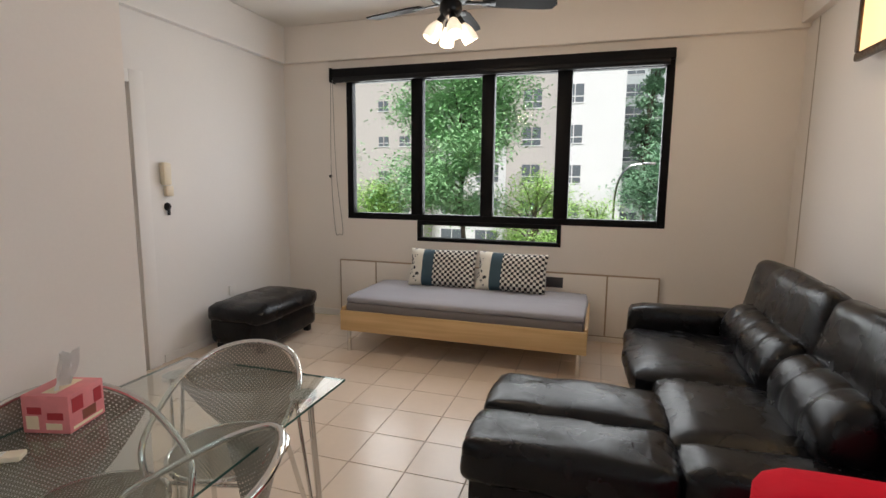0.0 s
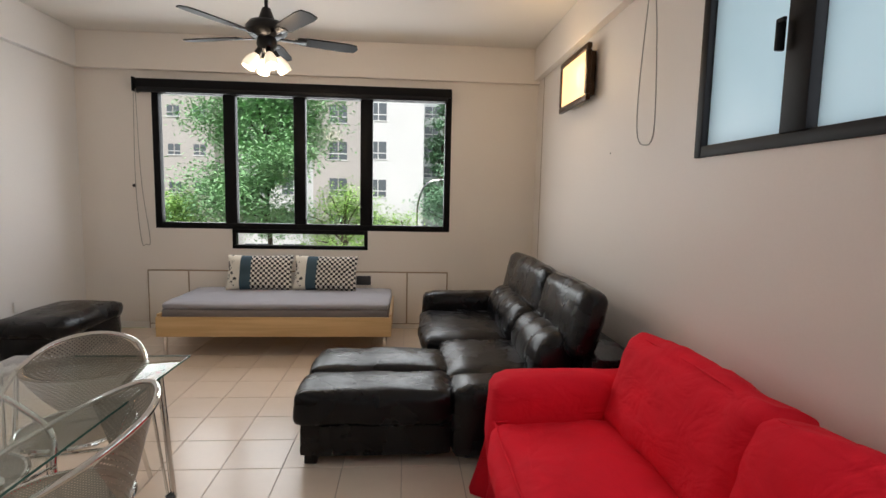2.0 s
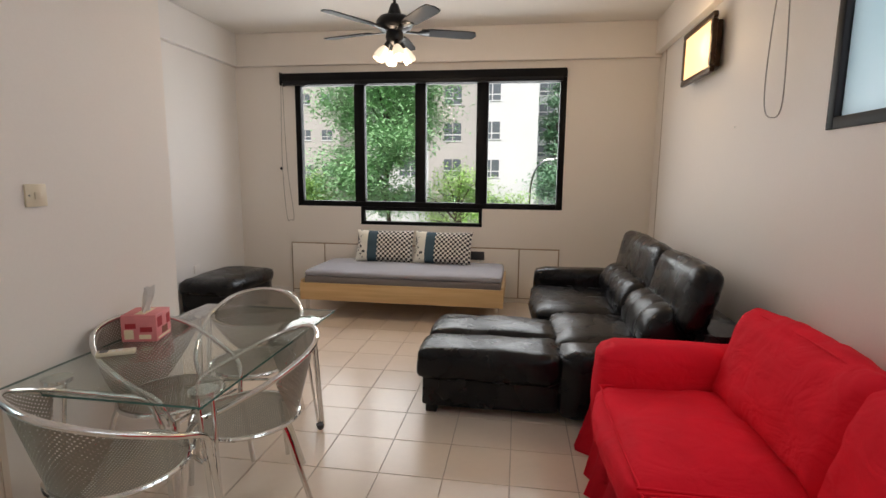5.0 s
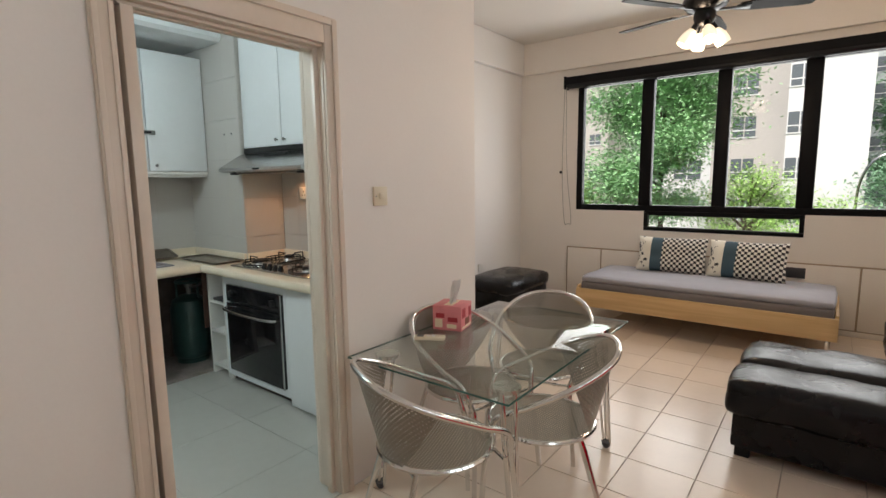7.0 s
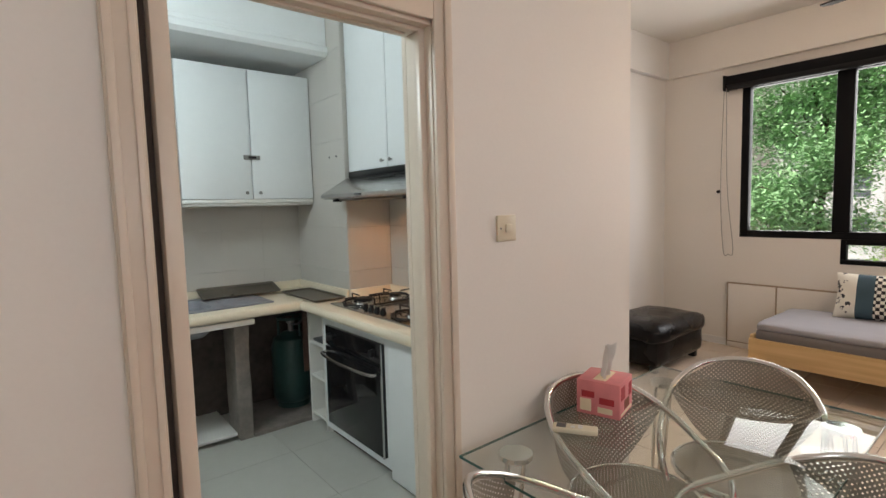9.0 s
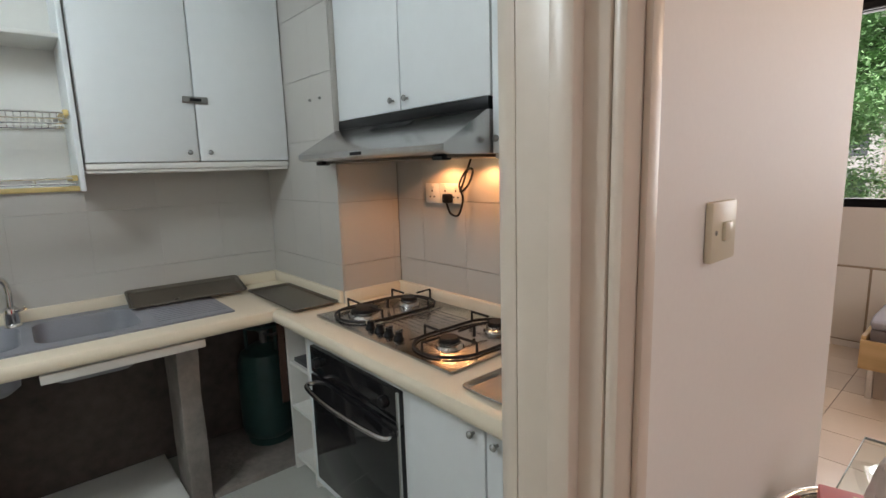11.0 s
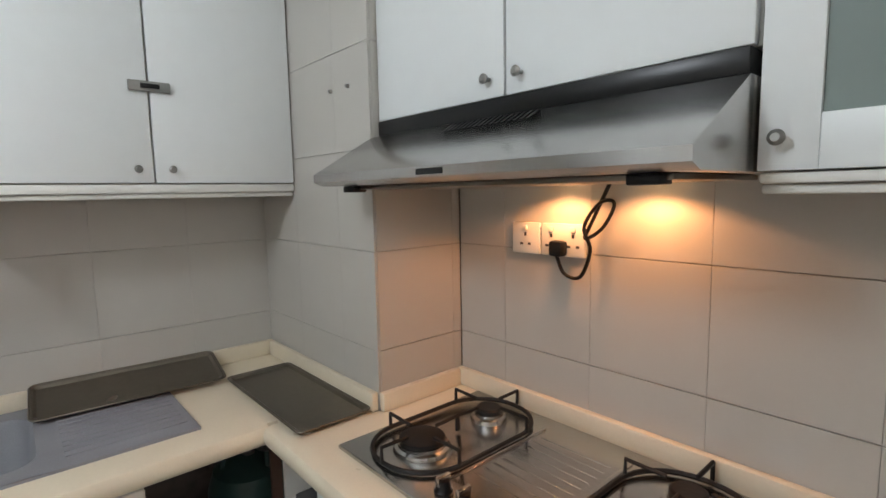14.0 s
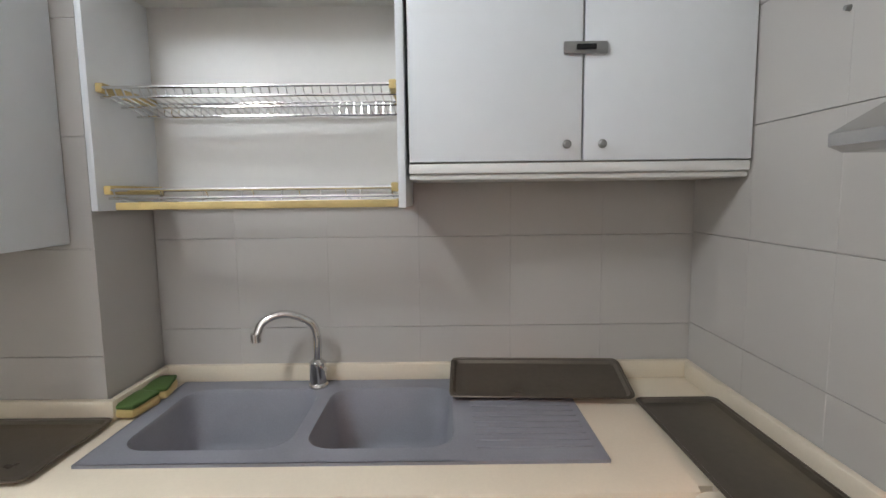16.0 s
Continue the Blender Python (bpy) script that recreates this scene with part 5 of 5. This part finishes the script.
dish_rack_cabinet()
t = thing("tall_cabinet", (-3.68, -0.65, 1.34), "white cabinet on the pillar beside the sink", "cabinet")
part("body", box(-3.918, -3.472, -0.95, -0.345, 1.355, 2.5, 0.003), M_CAB, t)
d_ = part("door", box(-3.47, -3.45, -0.945, -0.347, 1.357, 2.498, 0.003), M_CAB, t)
knob(-3.45, -0.40, 1.39, "x", d_)


def base_units():
    t = thing("shelf_unit", (-3.53, 1.5, 0.0), "narrow white open shelf unit beside the oven", "shelf unit")
    part("side_panel", box(-3.645, -3.627, 1.24, 1.45, 0.0, 0.805), M_CABIN, t)
    part("side_panel", box(-3.42, -3.404, 1.24, 1.72, 0.0, 0.805), M_CABIN, t)
    part("back_panel", box(-3.627, -3.42, 1.44, 1.448, 0.0, 0.805), M_CABIN, t)
    for z in (0.06, 0.33, 0.56):
        part("shelf", box(-3.627, -3.42, 1.245, 1.44, z, z + 0.016), M_CABIN, t)
    for k, zz in enumerate((0.577, 0.587)):
        single("wire_mat", box(-3.61, -3.44, 1.26, 1.40, zz, zz + 0.008, 0.003), M_DKGREY, "small dark wire stand on the shelf", "stand")
    c = thing("oven_housing", (-3.0, 1.5, 0.0), "white cabinet around the built-in oven", "cabinet")
    x0, x1 = -3.402, -2.615
    part("front", boxes((x0, -3.34, 1.24, 1.262, 0.045, 0.805), (-2.67, x1, 1.24, 1.262, 0.045, 0.805), (-3.34, -2.67, 1.24, 1.262, 0.738, 0.805), (-3.34, -2.67, 1.24, 1.262, 0.045, 0.098)), M_CAB, c)
    part("carcass", boxes((x0, x0 + 0.016, 1.262, 1.75, 0.0, 0.805), (x1 - 0.016, x1, 1.262, 1.75, 0.0, 0.805)), M_CABIN, c)
    part("plinth", box(x0 + 0.016, x1 - 0.016, 1.275, 1.29, 0.0, 0.08), M_DARKRECESS, c)
    o = thing("built_in_oven", (-3.03, 1.45, 0.10), "black glass built-in oven with a steel handle", "oven")
    part("body", box(-3.335, -2.675, 1.245, 1.70, 0.10, 0.736), M_BLACKM, o)
    part("control_panel", box(-3.34, -2.67, 1.222, 1.244, 0.615, 0.737, 0.004), M_DARKGLASS, o)
    part("door", box(-3.34, -2.67, 1.218, 1.244, 0.10, 0.608, 0.005), M_DARKGLASS, o)
    part("handle", tube(curve_pts([(-3.305, 1.218, 0.575), (-3.285, 1.17, 0.57), (-3.03, 1.155, 0.565), (-2.725, 1.17, 0.57), (-2.705, 1.218, 0.575)], 6), 0.010, seg=10), M_STEEL, o, "curved steel handle")
    part("trim", boxes((-2.68, -2.67, 1.214, 1.222, 0.10, 0.737)), M_STEEL, o)
    for x in (-3.27, -2.76):
        part("control", turned([(0.024, 0), (0.022, 0.018), (0.018, 0.022)], (x, 1.222, 0.675), 18, "y"), M_BLACKM, o)
    b = thing("base_cabinet", (-2.24, 1.5, 0.0), "white two-door base cabinet under the hob", "cabinet")
    part("carcass", box(-2.612, -1.78, 1.245, 1.75, 0.06, 0.805), M_CABIN, b)
    part("plinth", box(-2.612, -1.78, 1.27, 1.75, 0.0, 0.06), M_CABIN, b)
    for i, (p, q) in enumerate(((-2.612, -2.258), (-2.255, -1.80))):
        d = part("door", box(p + 0.002, q - 0.002, 1.222, 1.243, 0.012, 0.80, 0.003), M_CAB, b)
        knob(q - 0.045 if i == 0 else p + 0.045, 1.222, 0.74, "y", d)
base_units()

# the open space under the sink
t = thing("masonry_pier", (-3.78, 0.80, 0.0), "rough cement pier under the sink worktop", "pier")
part("pier", soft(-3.90, -3.655, 0.755, 0.845, 0.0, 0.806, 0.008, 0.0, 0.006, 2, 8), M_CONC, t)
# thin dark brown sheets over the walls below the worktop
structure("wall_undersink", boxes((-4.199, -4.19, -0.27, 1.45, 0, 0.82), (-4.19, -3.65, 1.44, 1.449, 0, 0.82)), M_DARKRECESS, "dark brown wall under the sink", "wall")
structure("plinth_floor", boxes((-4.19, -3.66, 0.85, 1.44, 0.0, 0.025)), M_CONC, "bare cement floor under the worktop", "floor")
single("white_board", box(-4.18, -3.69, 0.10, 0.75, 0.03, 0.05, 0.003), M_CABIN, "white board on the floor under the sink", "board")
single("towel_rail", box(-3.60, -3.57, 0.30, 0.86, 0.765, 0.80, 0.006), M_CABIN, "white rail under the worktop edge", "rail")
structure("undersink_boards", boxes((-4.18, -3.70, 0.0, 0.03, 0.0, 0.62), (-4.18, -4.16, 0.05, 0.75, 0.05, 0.66)), M_DARKRECESS, "dark boards under the sink", "board")
single("worktop_support", box(-3.66, -3.648, 1.205, 1.238, 0.36, 0.805), mat("dark_brown_board", (0.06, 0.025, 0.015), 0.6), "dark brown board end beside the shelf unit", "board")
g = thing("gas_cylinder", (-4.0, 1.26, 0.025), "green cooking gas cylinder under the worktop", "gas cylinder")
part("body", turned([(0.10, 0.05), (0.135, 0.075), (0.145, 0.11), (0.145, 0.46), (0.125, 0.53), (0.06, 0.57), (0.03, 0.575)], (-4.0, 1.26, 0), 28), M_GAS, g)
part("foot_ring", turned([(0.12, 0.025), (0.12, 0.08)], (-4.0, 1.26, 0), 24), M_GAS, g)
part("collar", tube([(-4.0 + 0.09 * math.cos(k * 0.4), 1.26 + 0.09 * math.sin(k * 0.4), 0.68) for k in range(16)], 0.012, closed=True), M_GAS, g)
for a in (0.4, 2.5, 4.6):
    part("collar_post", tube([(-4.0 + 0.09 * math.cos(a), 1.26 + 0.09 * math.sin(a), 0.54), (-4.0 + 0.09 * math.cos(a), 1.26 + 0.09 * math.sin(a), 0.68)], 0.01), M_GAS, g)
part("valve", turned([(0.02, 0.57), (0.02, 0.63), (0.03, 0.64), (0.03, 0.66)], (-4.0, 1.26, 0), 14), M_KNOB, g)
part("hose", tube(curve_pts([(-3.98, 1.26, 0.63), (-3.83, 1.25, 0.66), (-3.72, 1.26, 0.72), (-3.68, 1.35, 0.80)], 6), 0.008), M_DKGREY, g, "dark gas hose")


def socket(x0, x1, z0, z1, y, n, label):
    t = thing("wall_socket", ((x0 + x1) / 2, y, z0), label, "socket", "kitchen sockets")
    part("plate", box(x0, x1, y - 0.012, y, z0, z1, 0.004), M_WPLASTIC, t)
    w = (x1 - x0) / n
    for k in range(n):
        cx, cz = x0 + w * (k + 0.5), (z0 + z1) / 2 - 0.006
        part("earth_hole", box(cx - 0.004, cx + 0.004, y - 0.0128, y - 0.0115, cz + 0.012, cz + 0.022), M_DKGREY, t)
        part("pin_hole", box(cx - 0.019, cx - 0.009, y - 0.0128, y - 0.0115, cz - 0.014, cz - 0.007), M_DKGREY, t)
        part("pin_hole", box(cx + 0.009, cx + 0.019, y - 0.0128, y - 0.0115, cz - 0.014, cz - 0.007), M_DKGREY, t)
        part("rocker", box(cx - 0.008, cx + 0.008, y - 0.0165, y - 0.0115, z1 - 0.024, z1 - 0.009, 0.002), M_WPLASTIC, t)
NY = 1.791
socket(-3.175, -3.075, 1.335, 1.425, NY, 1, "white single socket behind the hob")
socket(-3.07, -2.93, 1.335, 1.425, NY, 2, "white double socket behind the hob")
socket(-2.19, -2.04, 1.355, 1.44, NY, 2, "white double socket under the glass cabinet")
p = thing("hood_plug", (-3.0, 1.76, 1.36), "black plug and looped cable of the cooker hood", "plug")
part("plug", box(-3.022, -2.98, 1.745, NY - 0.013, 1.338, 1.38, 0.008), M_BLACKM, p)
part("cable", tube(curve_pts([(-3.0, 1.755, 1.34), (-2.975, 1.755, 1.295), (-2.93, 1.76, 1.29), (-2.905, 1.765, 1.36), (-2.92, 1.76, 1.42), (-2.88, 1.765, 1.48), (-2.84, 1.765, 1.48), (-2.87, 1.765, 1.42), (-2.92, 1.765, 1.39), (-2.90, 1.77, 1.44), (-2.86, 1.77, 1.52), (-2.85, 1.77, 1.54)], 6), 0.005, seg=6), M_BLACKM, p)
for x in (-3.62, -3.52):
    single("screw", turned([(0.007, 0), (0.005, 0.01)], (x, 1.451, 1.83), 8, "y"), M_KNOB, "small bare screw in the tiled wall", "screw", "screws in the wall")
kb = thing("isolator_box", (-1.82, 1.15, 1.22), "white plastic box with a bracket on the wall", "box")
part("box", box(-1.888, -1.848, 1.04, 1.115, 1.332, 1.438, 0.004), M_WPLASTIC, kb)
part("bracket", box(-1.847, -1.777, 1.035, 1.115, 1.27, 1.43, 0.004), M_CABIN, kb)
part("lever", box(-1.853, -1.838, 1.018, 1.036, 1.335, 1.375, 0.004), M_WPLASTIC, kb)
single("filler_panel", box(-1.874, -1.845, 1.49, 1.60, 1.33, 2.74, 0.003), M_CAB, "white filler panel between cabinet and wall", "panel")
# ---- outside the window ----
GROUND = -6.0
single("ground", boxes((-400, 400, 5.6, 900, GROUND - 0.5, GROUND)), M_GRASS, "grass and ground below the flat", "ground", kind="structure", at=(0, 0, GROUND))
single("road", boxes((-200, 200, 13, 20, GROUND + 0.004, GROUND + 0.03)), M_ROAD, "asphalt road below the window", "road", kind="structure")


def block(name, x0, x1, y0, y1, z1, wall, label, rows, columns, pane_w=1.5, pane_h=1.3, first=GROUND + 1.6, storey=2.9):
    """A housing block; its windows stand in columns on the side towards the room."""
    t = thing(name, ((x0 + x1) / 2, (y0 + y1) / 2, GROUND), label, "building")
    part("wall", boxes((x0, x1, y0, y1, GROUND, z1)), wall, t)
    part("roof", boxes((x0 - 0.4, x1 + 0.4, y0 - 0.4, y1 + 0.4, z1, z1 + 0.5)), M_FACADE, t)
    for c in columns:
        for r in range(rows):
            z = first + r * storey
            w = part("window", boxes((c - pane_w / 2 - 0.08, c + pane_w / 2 + 0.08, y0 - 0.06, y0 - 0.004, z - 0.08, z)), M_FACADE, t)
            part("pane", boxes((c - pane_w / 2, c - 0.04, y0 - 0.03, y0 - 0.004, z, z + pane_h), (c + 0.04, c + pane_w / 2, y0 - 0.03, y0 - 0.004, z, z + pane_h)), M_PANE, w)
            part("transom", boxes((c - pane_w / 2, c - 0.04, y0 - 0.05, y0 - 0.031, z + pane_h * 0.3, z + pane_h * 0.36), (c + 0.04, c + pane_w / 2, y0 - 0.05, y0 - 0.031, z + pane_h * 0.3, z + pane_h * 0.36)), M_FACADE, w)
    return t
block("apartment_block", -23.5, -14.5, 40, 60, 30, M_FACADE2, "pale housing block with small windows behind the trees", 9, (-22.3, -20.6, -17.5, -15.6), 0.9, 0.8)
block("apartment_block", -14.5, -7.2, 44, 60, 30, M_FACADE, "white housing block behind the trees", 9, (-12.6, -9.4), 2.0, 1.5)
block("apartment_block", -7.2, -2.6, 41, 60, 30, M_FACADE2, "beige housing block wing with windows", 9, (-5.2,), 1.4, 1.4)
block("apartment_block", -2.6, 1.6, 39, 60, 30, M_FACADE, "white housing block with a column of dark windows", 9, (-1.9,), 1.25, 1.3)
block("apartment_block", 2.5, 26, 75, 90, 40, M_FACADE3, "grey housing block far off with rows of windows", 12, (4, 7, 10, 13, 16, 19, 22), 2.2, 1.6)
block("apartment_block", -60, -26, 55, 75, 34, M_FACADE, "white housing block far off", 11, (-32, -38, -44), 2.0, 1.5)
block("low_building", -12, 6, 24, 30, -3.1, M_FACADE, "low white building with a red roof edge", 1, (-9, -6, -3, 0), 1.8, 1.0, GROUND + 0.9)
t = thing("canopy_roof", (-2, 23.4, -3.3), "red tiled canopy roof along the low building", "roof")
part("slope", prism([(22.6, -3.35), (24.0, -2.95), (24.0, -2.85), (22.55, -3.28)], -9, 5, "x"), M_ROOF, t)


def tree(x, y, height, spread, crown_low, leaves, leaf, seed, size=0.32, label="leafy green tree outside the window"):
    rng = random.Random(seed)
    t = thing("tree", (x, y, GROUND), label, "tree")
    top = GROUND + height
    low = GROUND + crown_low
    bm = tube(curve_pts([(x, y, GROUND), (x + 0.15, y, GROUND + crown_low * 0.6), (x - 0.1, y + 0.1, low + 0.3 * (top - low)), (x + 0.1, y, top - 0.8)], 5), [0.2 * (1 - 0.85 * k / 15) for k in range(16)], seg=9)
    clumps = []
    for k in range(26):
        a, f = rng.uniform(0, 6.28), rng.uniform(0.08, 1)
        r = spread * rng.uniform(0.35, 1.0) * (1 - 0.55 * f ** 2) * (0.62 + 0.5 * min(1, f * 3))
        tip = Vector((x + r * math.cos(a), y + r * math.sin(a), low + f * (top - low)))
        base = Vector((x, y, low - 0.4 + 0.65 * f * (top - low)))
        mid = base.lerp(tip, 0.55) + Vector((0, 0, 0.25))
        tube(curve_pts([base, mid, tip], 4), [0.07 * (1 - 0.09 * i) for i in range(9)], seg=5, bm=bm)
        clumps += [(base.lerp(tip, 0.62), 0.75), (tip, 1.0)]
    part("trunk", bm, M_BARK, t)
    verts, faces = [], []
    for i in range(leaves):
        c, s = clumps[rng.randrange(len(clumps))]
        g = Vector((rng.gauss(0, 0.62), rng.gauss(0, 0.62), rng.gauss(0, 0.42))) * (spread / 3.4) * s
        p = c + g
        d = Vector((rng.uniform(-1, 1), rng.uniform(-1, 1), rng.uniform(-0.6, 0.4))).normalized()
        e = d.cross(Vector((rng.uniform(-0.5, 0.5), rng.uniform(-0.5, 0.5), 1))).normalized()
        q = size * rng.uniform(0.5, 1.0)
        b = len(verts)
        verts += [p, p + d * q * 0.5 + e * q * 0.22, p + d * q, p + d * q * 0.5 - e * q * 0.22]
        faces.append((b, b + 1, b + 2, b + 3))
    me = bpy.data.meshes.new("crown")
    me.from_pydata([v - ORIGIN[t] for v in verts], [], faces)
    me.materials.append(leaf)
    ob = new("crown", me)
    ob.parent = t
tree(-6.6, 25.5, 13.2, 4.2, 5.2, 52000, M_LEAF, 3, 0.27)
tree(-10.6, 23.5, 7.2, 2.5, 3.4, 18000, M_LEAF2, 5, 0.22, "round bright green tree outside the window")
tree(-3.0, 26.5, 7.8, 2.6, 3.5, 18000, M_LEAF2, 8, 0.22, "round bright green tree outside the window")
tree(0.2, 27.5, 6.3, 1.8, 3.6, 8000, M_LEAF2, 9, 0.22, "low bright green tree outside the window")
tree(4.4, 33.0, 10.5, 3.0, 2.5, 20000, M_LEAF3, 11, 0.3, "tall dark green tree outside the window")
tree(3.6, 45.0, 19.0, 2.3, 6.0, 14000, M_LEAF3, 13, 0.42, "tall narrow dark tree far off")
tree(9.0, 40.0, 14.0, 4.0, 3.0, 14000, M_LEAF3, 17, 0.4, "tall dark green tree outside the window")
tree(-16.5, 27.0, 11.0, 3.4, 4.0, 14000, M_LEAF, 19, 0.3)
t = thing("street_lamp", (1.2, 30, GROUND), "grey street lamp post on the road", "street lamp")
part("pole", tube(curve_pts([(0.9, 30, GROUND), (0.95, 30, GROUND + 5), (1.05, 30, GROUND + 7.2), (1.6, 30, GROUND + 8.3), (2.5, 30, GROUND + 8.5)], 6), 0.06), M_STEEL, t)
part("lamp_head", box(2.3, 3.0, 29.85, 30.15, GROUND + 8.42, GROUND + 8.56, 0.04), M_STEEL, t)
# ---- floor and wall tiles ----
def tile_mesh(name, w, h, d, material, facing, bev=0.0008):
    """One tile with eased edges, centred, its back at 0, facing up, +x or -y."""
    bm = bmesh.new()
    lo = [bm.verts.new((sx * w / 2, sy * h / 2, 0)) for sx, sy in ((-1, -1), (1, -1), (1, 1), (-1, 1))]
    mi = [bm.verts.new((sx * w / 2, sy * h / 2, d - bev)) for sx, sy in ((-1, -1), (1, -1), (1, 1), (-1, 1))]
    hi = [bm.verts.new((sx * (w / 2 - bev), sy * (h / 2 - bev), d)) for sx, sy in ((-1, -1), (1, -1), (1, 1), (-1, 1))]
    for a, b in ((lo, mi), (mi, hi)):
        for k in range(4):
            bm.faces.new((a[k], a[(k + 1) % 4], b[(k + 1) % 4], b[k]))
    bm.faces.new(hi)
    if facing == "x":
        bmesh.ops.transform(bm, verts=bm.verts, matrix=Matrix(((0, 0, 1, 0), (1, 0, 0, 0), (0, 1, 0, 0), (0, 0, 0, 1))))
    if facing == "-y":
        bmesh.ops.transform(bm, verts=bm.verts, matrix=Matrix.Rotation(radians(90), 4, "X"))
    return finish(name, bm, material, 0)


def lay(parent, u_range, v_range, u0, v0, pitch, place, depth, material, facing, joint, name="tile"):
    """Tiles in rows over a rectangle, cut at its edges; alike ones share a mesh."""
    kinds = {}
    k0, k1 = math.floor((u_range[0] - u0) / pitch), math.ceil((u_range[1] - u0) / pitch)
    j0, j1 = math.floor((v_range[0] - v0) / pitch), math.ceil((v_range[1] - v0) / pitch)
    for k in range(k0, k1):
        for j in range(j0, j1):
            a, b = max(u_range[0], u0 + k * pitch), min(u_range[1], u0 + (k + 1) * pitch)
            c, d = max(v_range[0], v0 + j * pitch), min(v_range[1], v0 + (j + 1) * pitch)
            if b - a < 0.02 or d - c < 0.02:
                continue
            key = (round(b - a, 3), round(d - c, 3))
            if key not in kinds:
                kinds[key] = tile_mesh(name, key[0] - joint[0], key[1] - joint[1], depth, material, facing)
            ob = new(name, kinds[key])
            ob.parent = parent
            ob.location = Vector(place((a + b) / 2, (c + d) / 2)) - parent.location


P = 0.327
floor_ob, kfloor_ob = bpy.data.objects["floor"], bpy.data.objects["floor_kitchen"]
kn, kw = bpy.data.objects["wall_kitchen_north"], bpy.data.objects["wall_kitchen_west"]
lay(floor_ob, (-1.64, 1.77), (-0.06, 5.195), -0.01, 1.91, P, lambda u, v: (u, v, -0.006), 0.006, M_TILE, "z", (0.005, 0.005))
lay(floor_ob, (-3.13, -1.64), (1.93, 5.195), -0.01, 1.91, P, lambda u, v: (u, v, -0.006), 0.006, M_TILE, "z", (0.005, 0.005))
bm = bmesh.new()
for k in range(-6, 6):
    for j in range(-14, -6):
        a, b = max(-1.64, -0.01 + k * P), min(1.77, -0.01 + (k + 1) * P)
        c, d = max(-2.4, 1.91 + j * P), min(-0.06, 1.91 + (j + 1) * P)
        if b - a > 0.02 and d - c > 0.02:
            box(a + 0.003, b - 0.003, c + 0.003, d - 0.003, -0.006, 0.0, bm=bm)
bmesh.ops.translate(bm, verts=bm.verts, vec=-floor_ob.location)
rest = new("tiles", finish("tiles", bm, M_TILE, 0))
rest.parent = floor_ob
tagged(rest, kind="stuff")
lay(kfloor_ob, (-4.2, -1.645), (-2.4, 1.79), -2.1, 0.35, 0.6, lambda u, v: (u, v, -0.006), 0.006, M_KFLOOR, "z", (0.002, 0.002))
T = 0.296
lay(kn, (-3.41, -2.03), (0.6, CEIL - 0.01), -3.215, 1.05, T, lambda u, v: (u, 1.798, v), 0.007, M_KTILE, "-y", (0.0007, 0.0026))
lay(kn, (-2.03, -1.778), (0.6, CEIL - 0.01), -3.215, 1.05, T, lambda u, v: (u, 1.75, v), 0.007, M_KTILE, "-y", (0.0007, 0.0026))
lay(kn, (-4.20, -3.413), (0.6, CEIL - 0.01), -4.2, 1.05, T, lambda u, v: (u, 1.458, v), 0.007, M_KTILE, "-y", (0.0002, 0.0016))
lay(kn, (1.46, 1.79), (0.6, CEIL - 0.01), 1.46, 1.05, T, lambda u, v: (-3.42, u, v), 0.007, M_KTILE, "x", (0.0007, 0.0026))
lay(kw, (-0.28, 1.455), (0.6, CEIL - 0.01), -0.32, 1.045, T, lambda u, v: (-4.208, u, v), 0.007, M_KTILE, "x", (0.0002, 0.0016))
lay(kw, (-2.3, -0.285), (0.6, CEIL - 0.01), -0.285, 1.045, T, lambda u, v: (-3.928, u, v), 0.007, M_KTILE, "x", (0.0002, 0.0016))
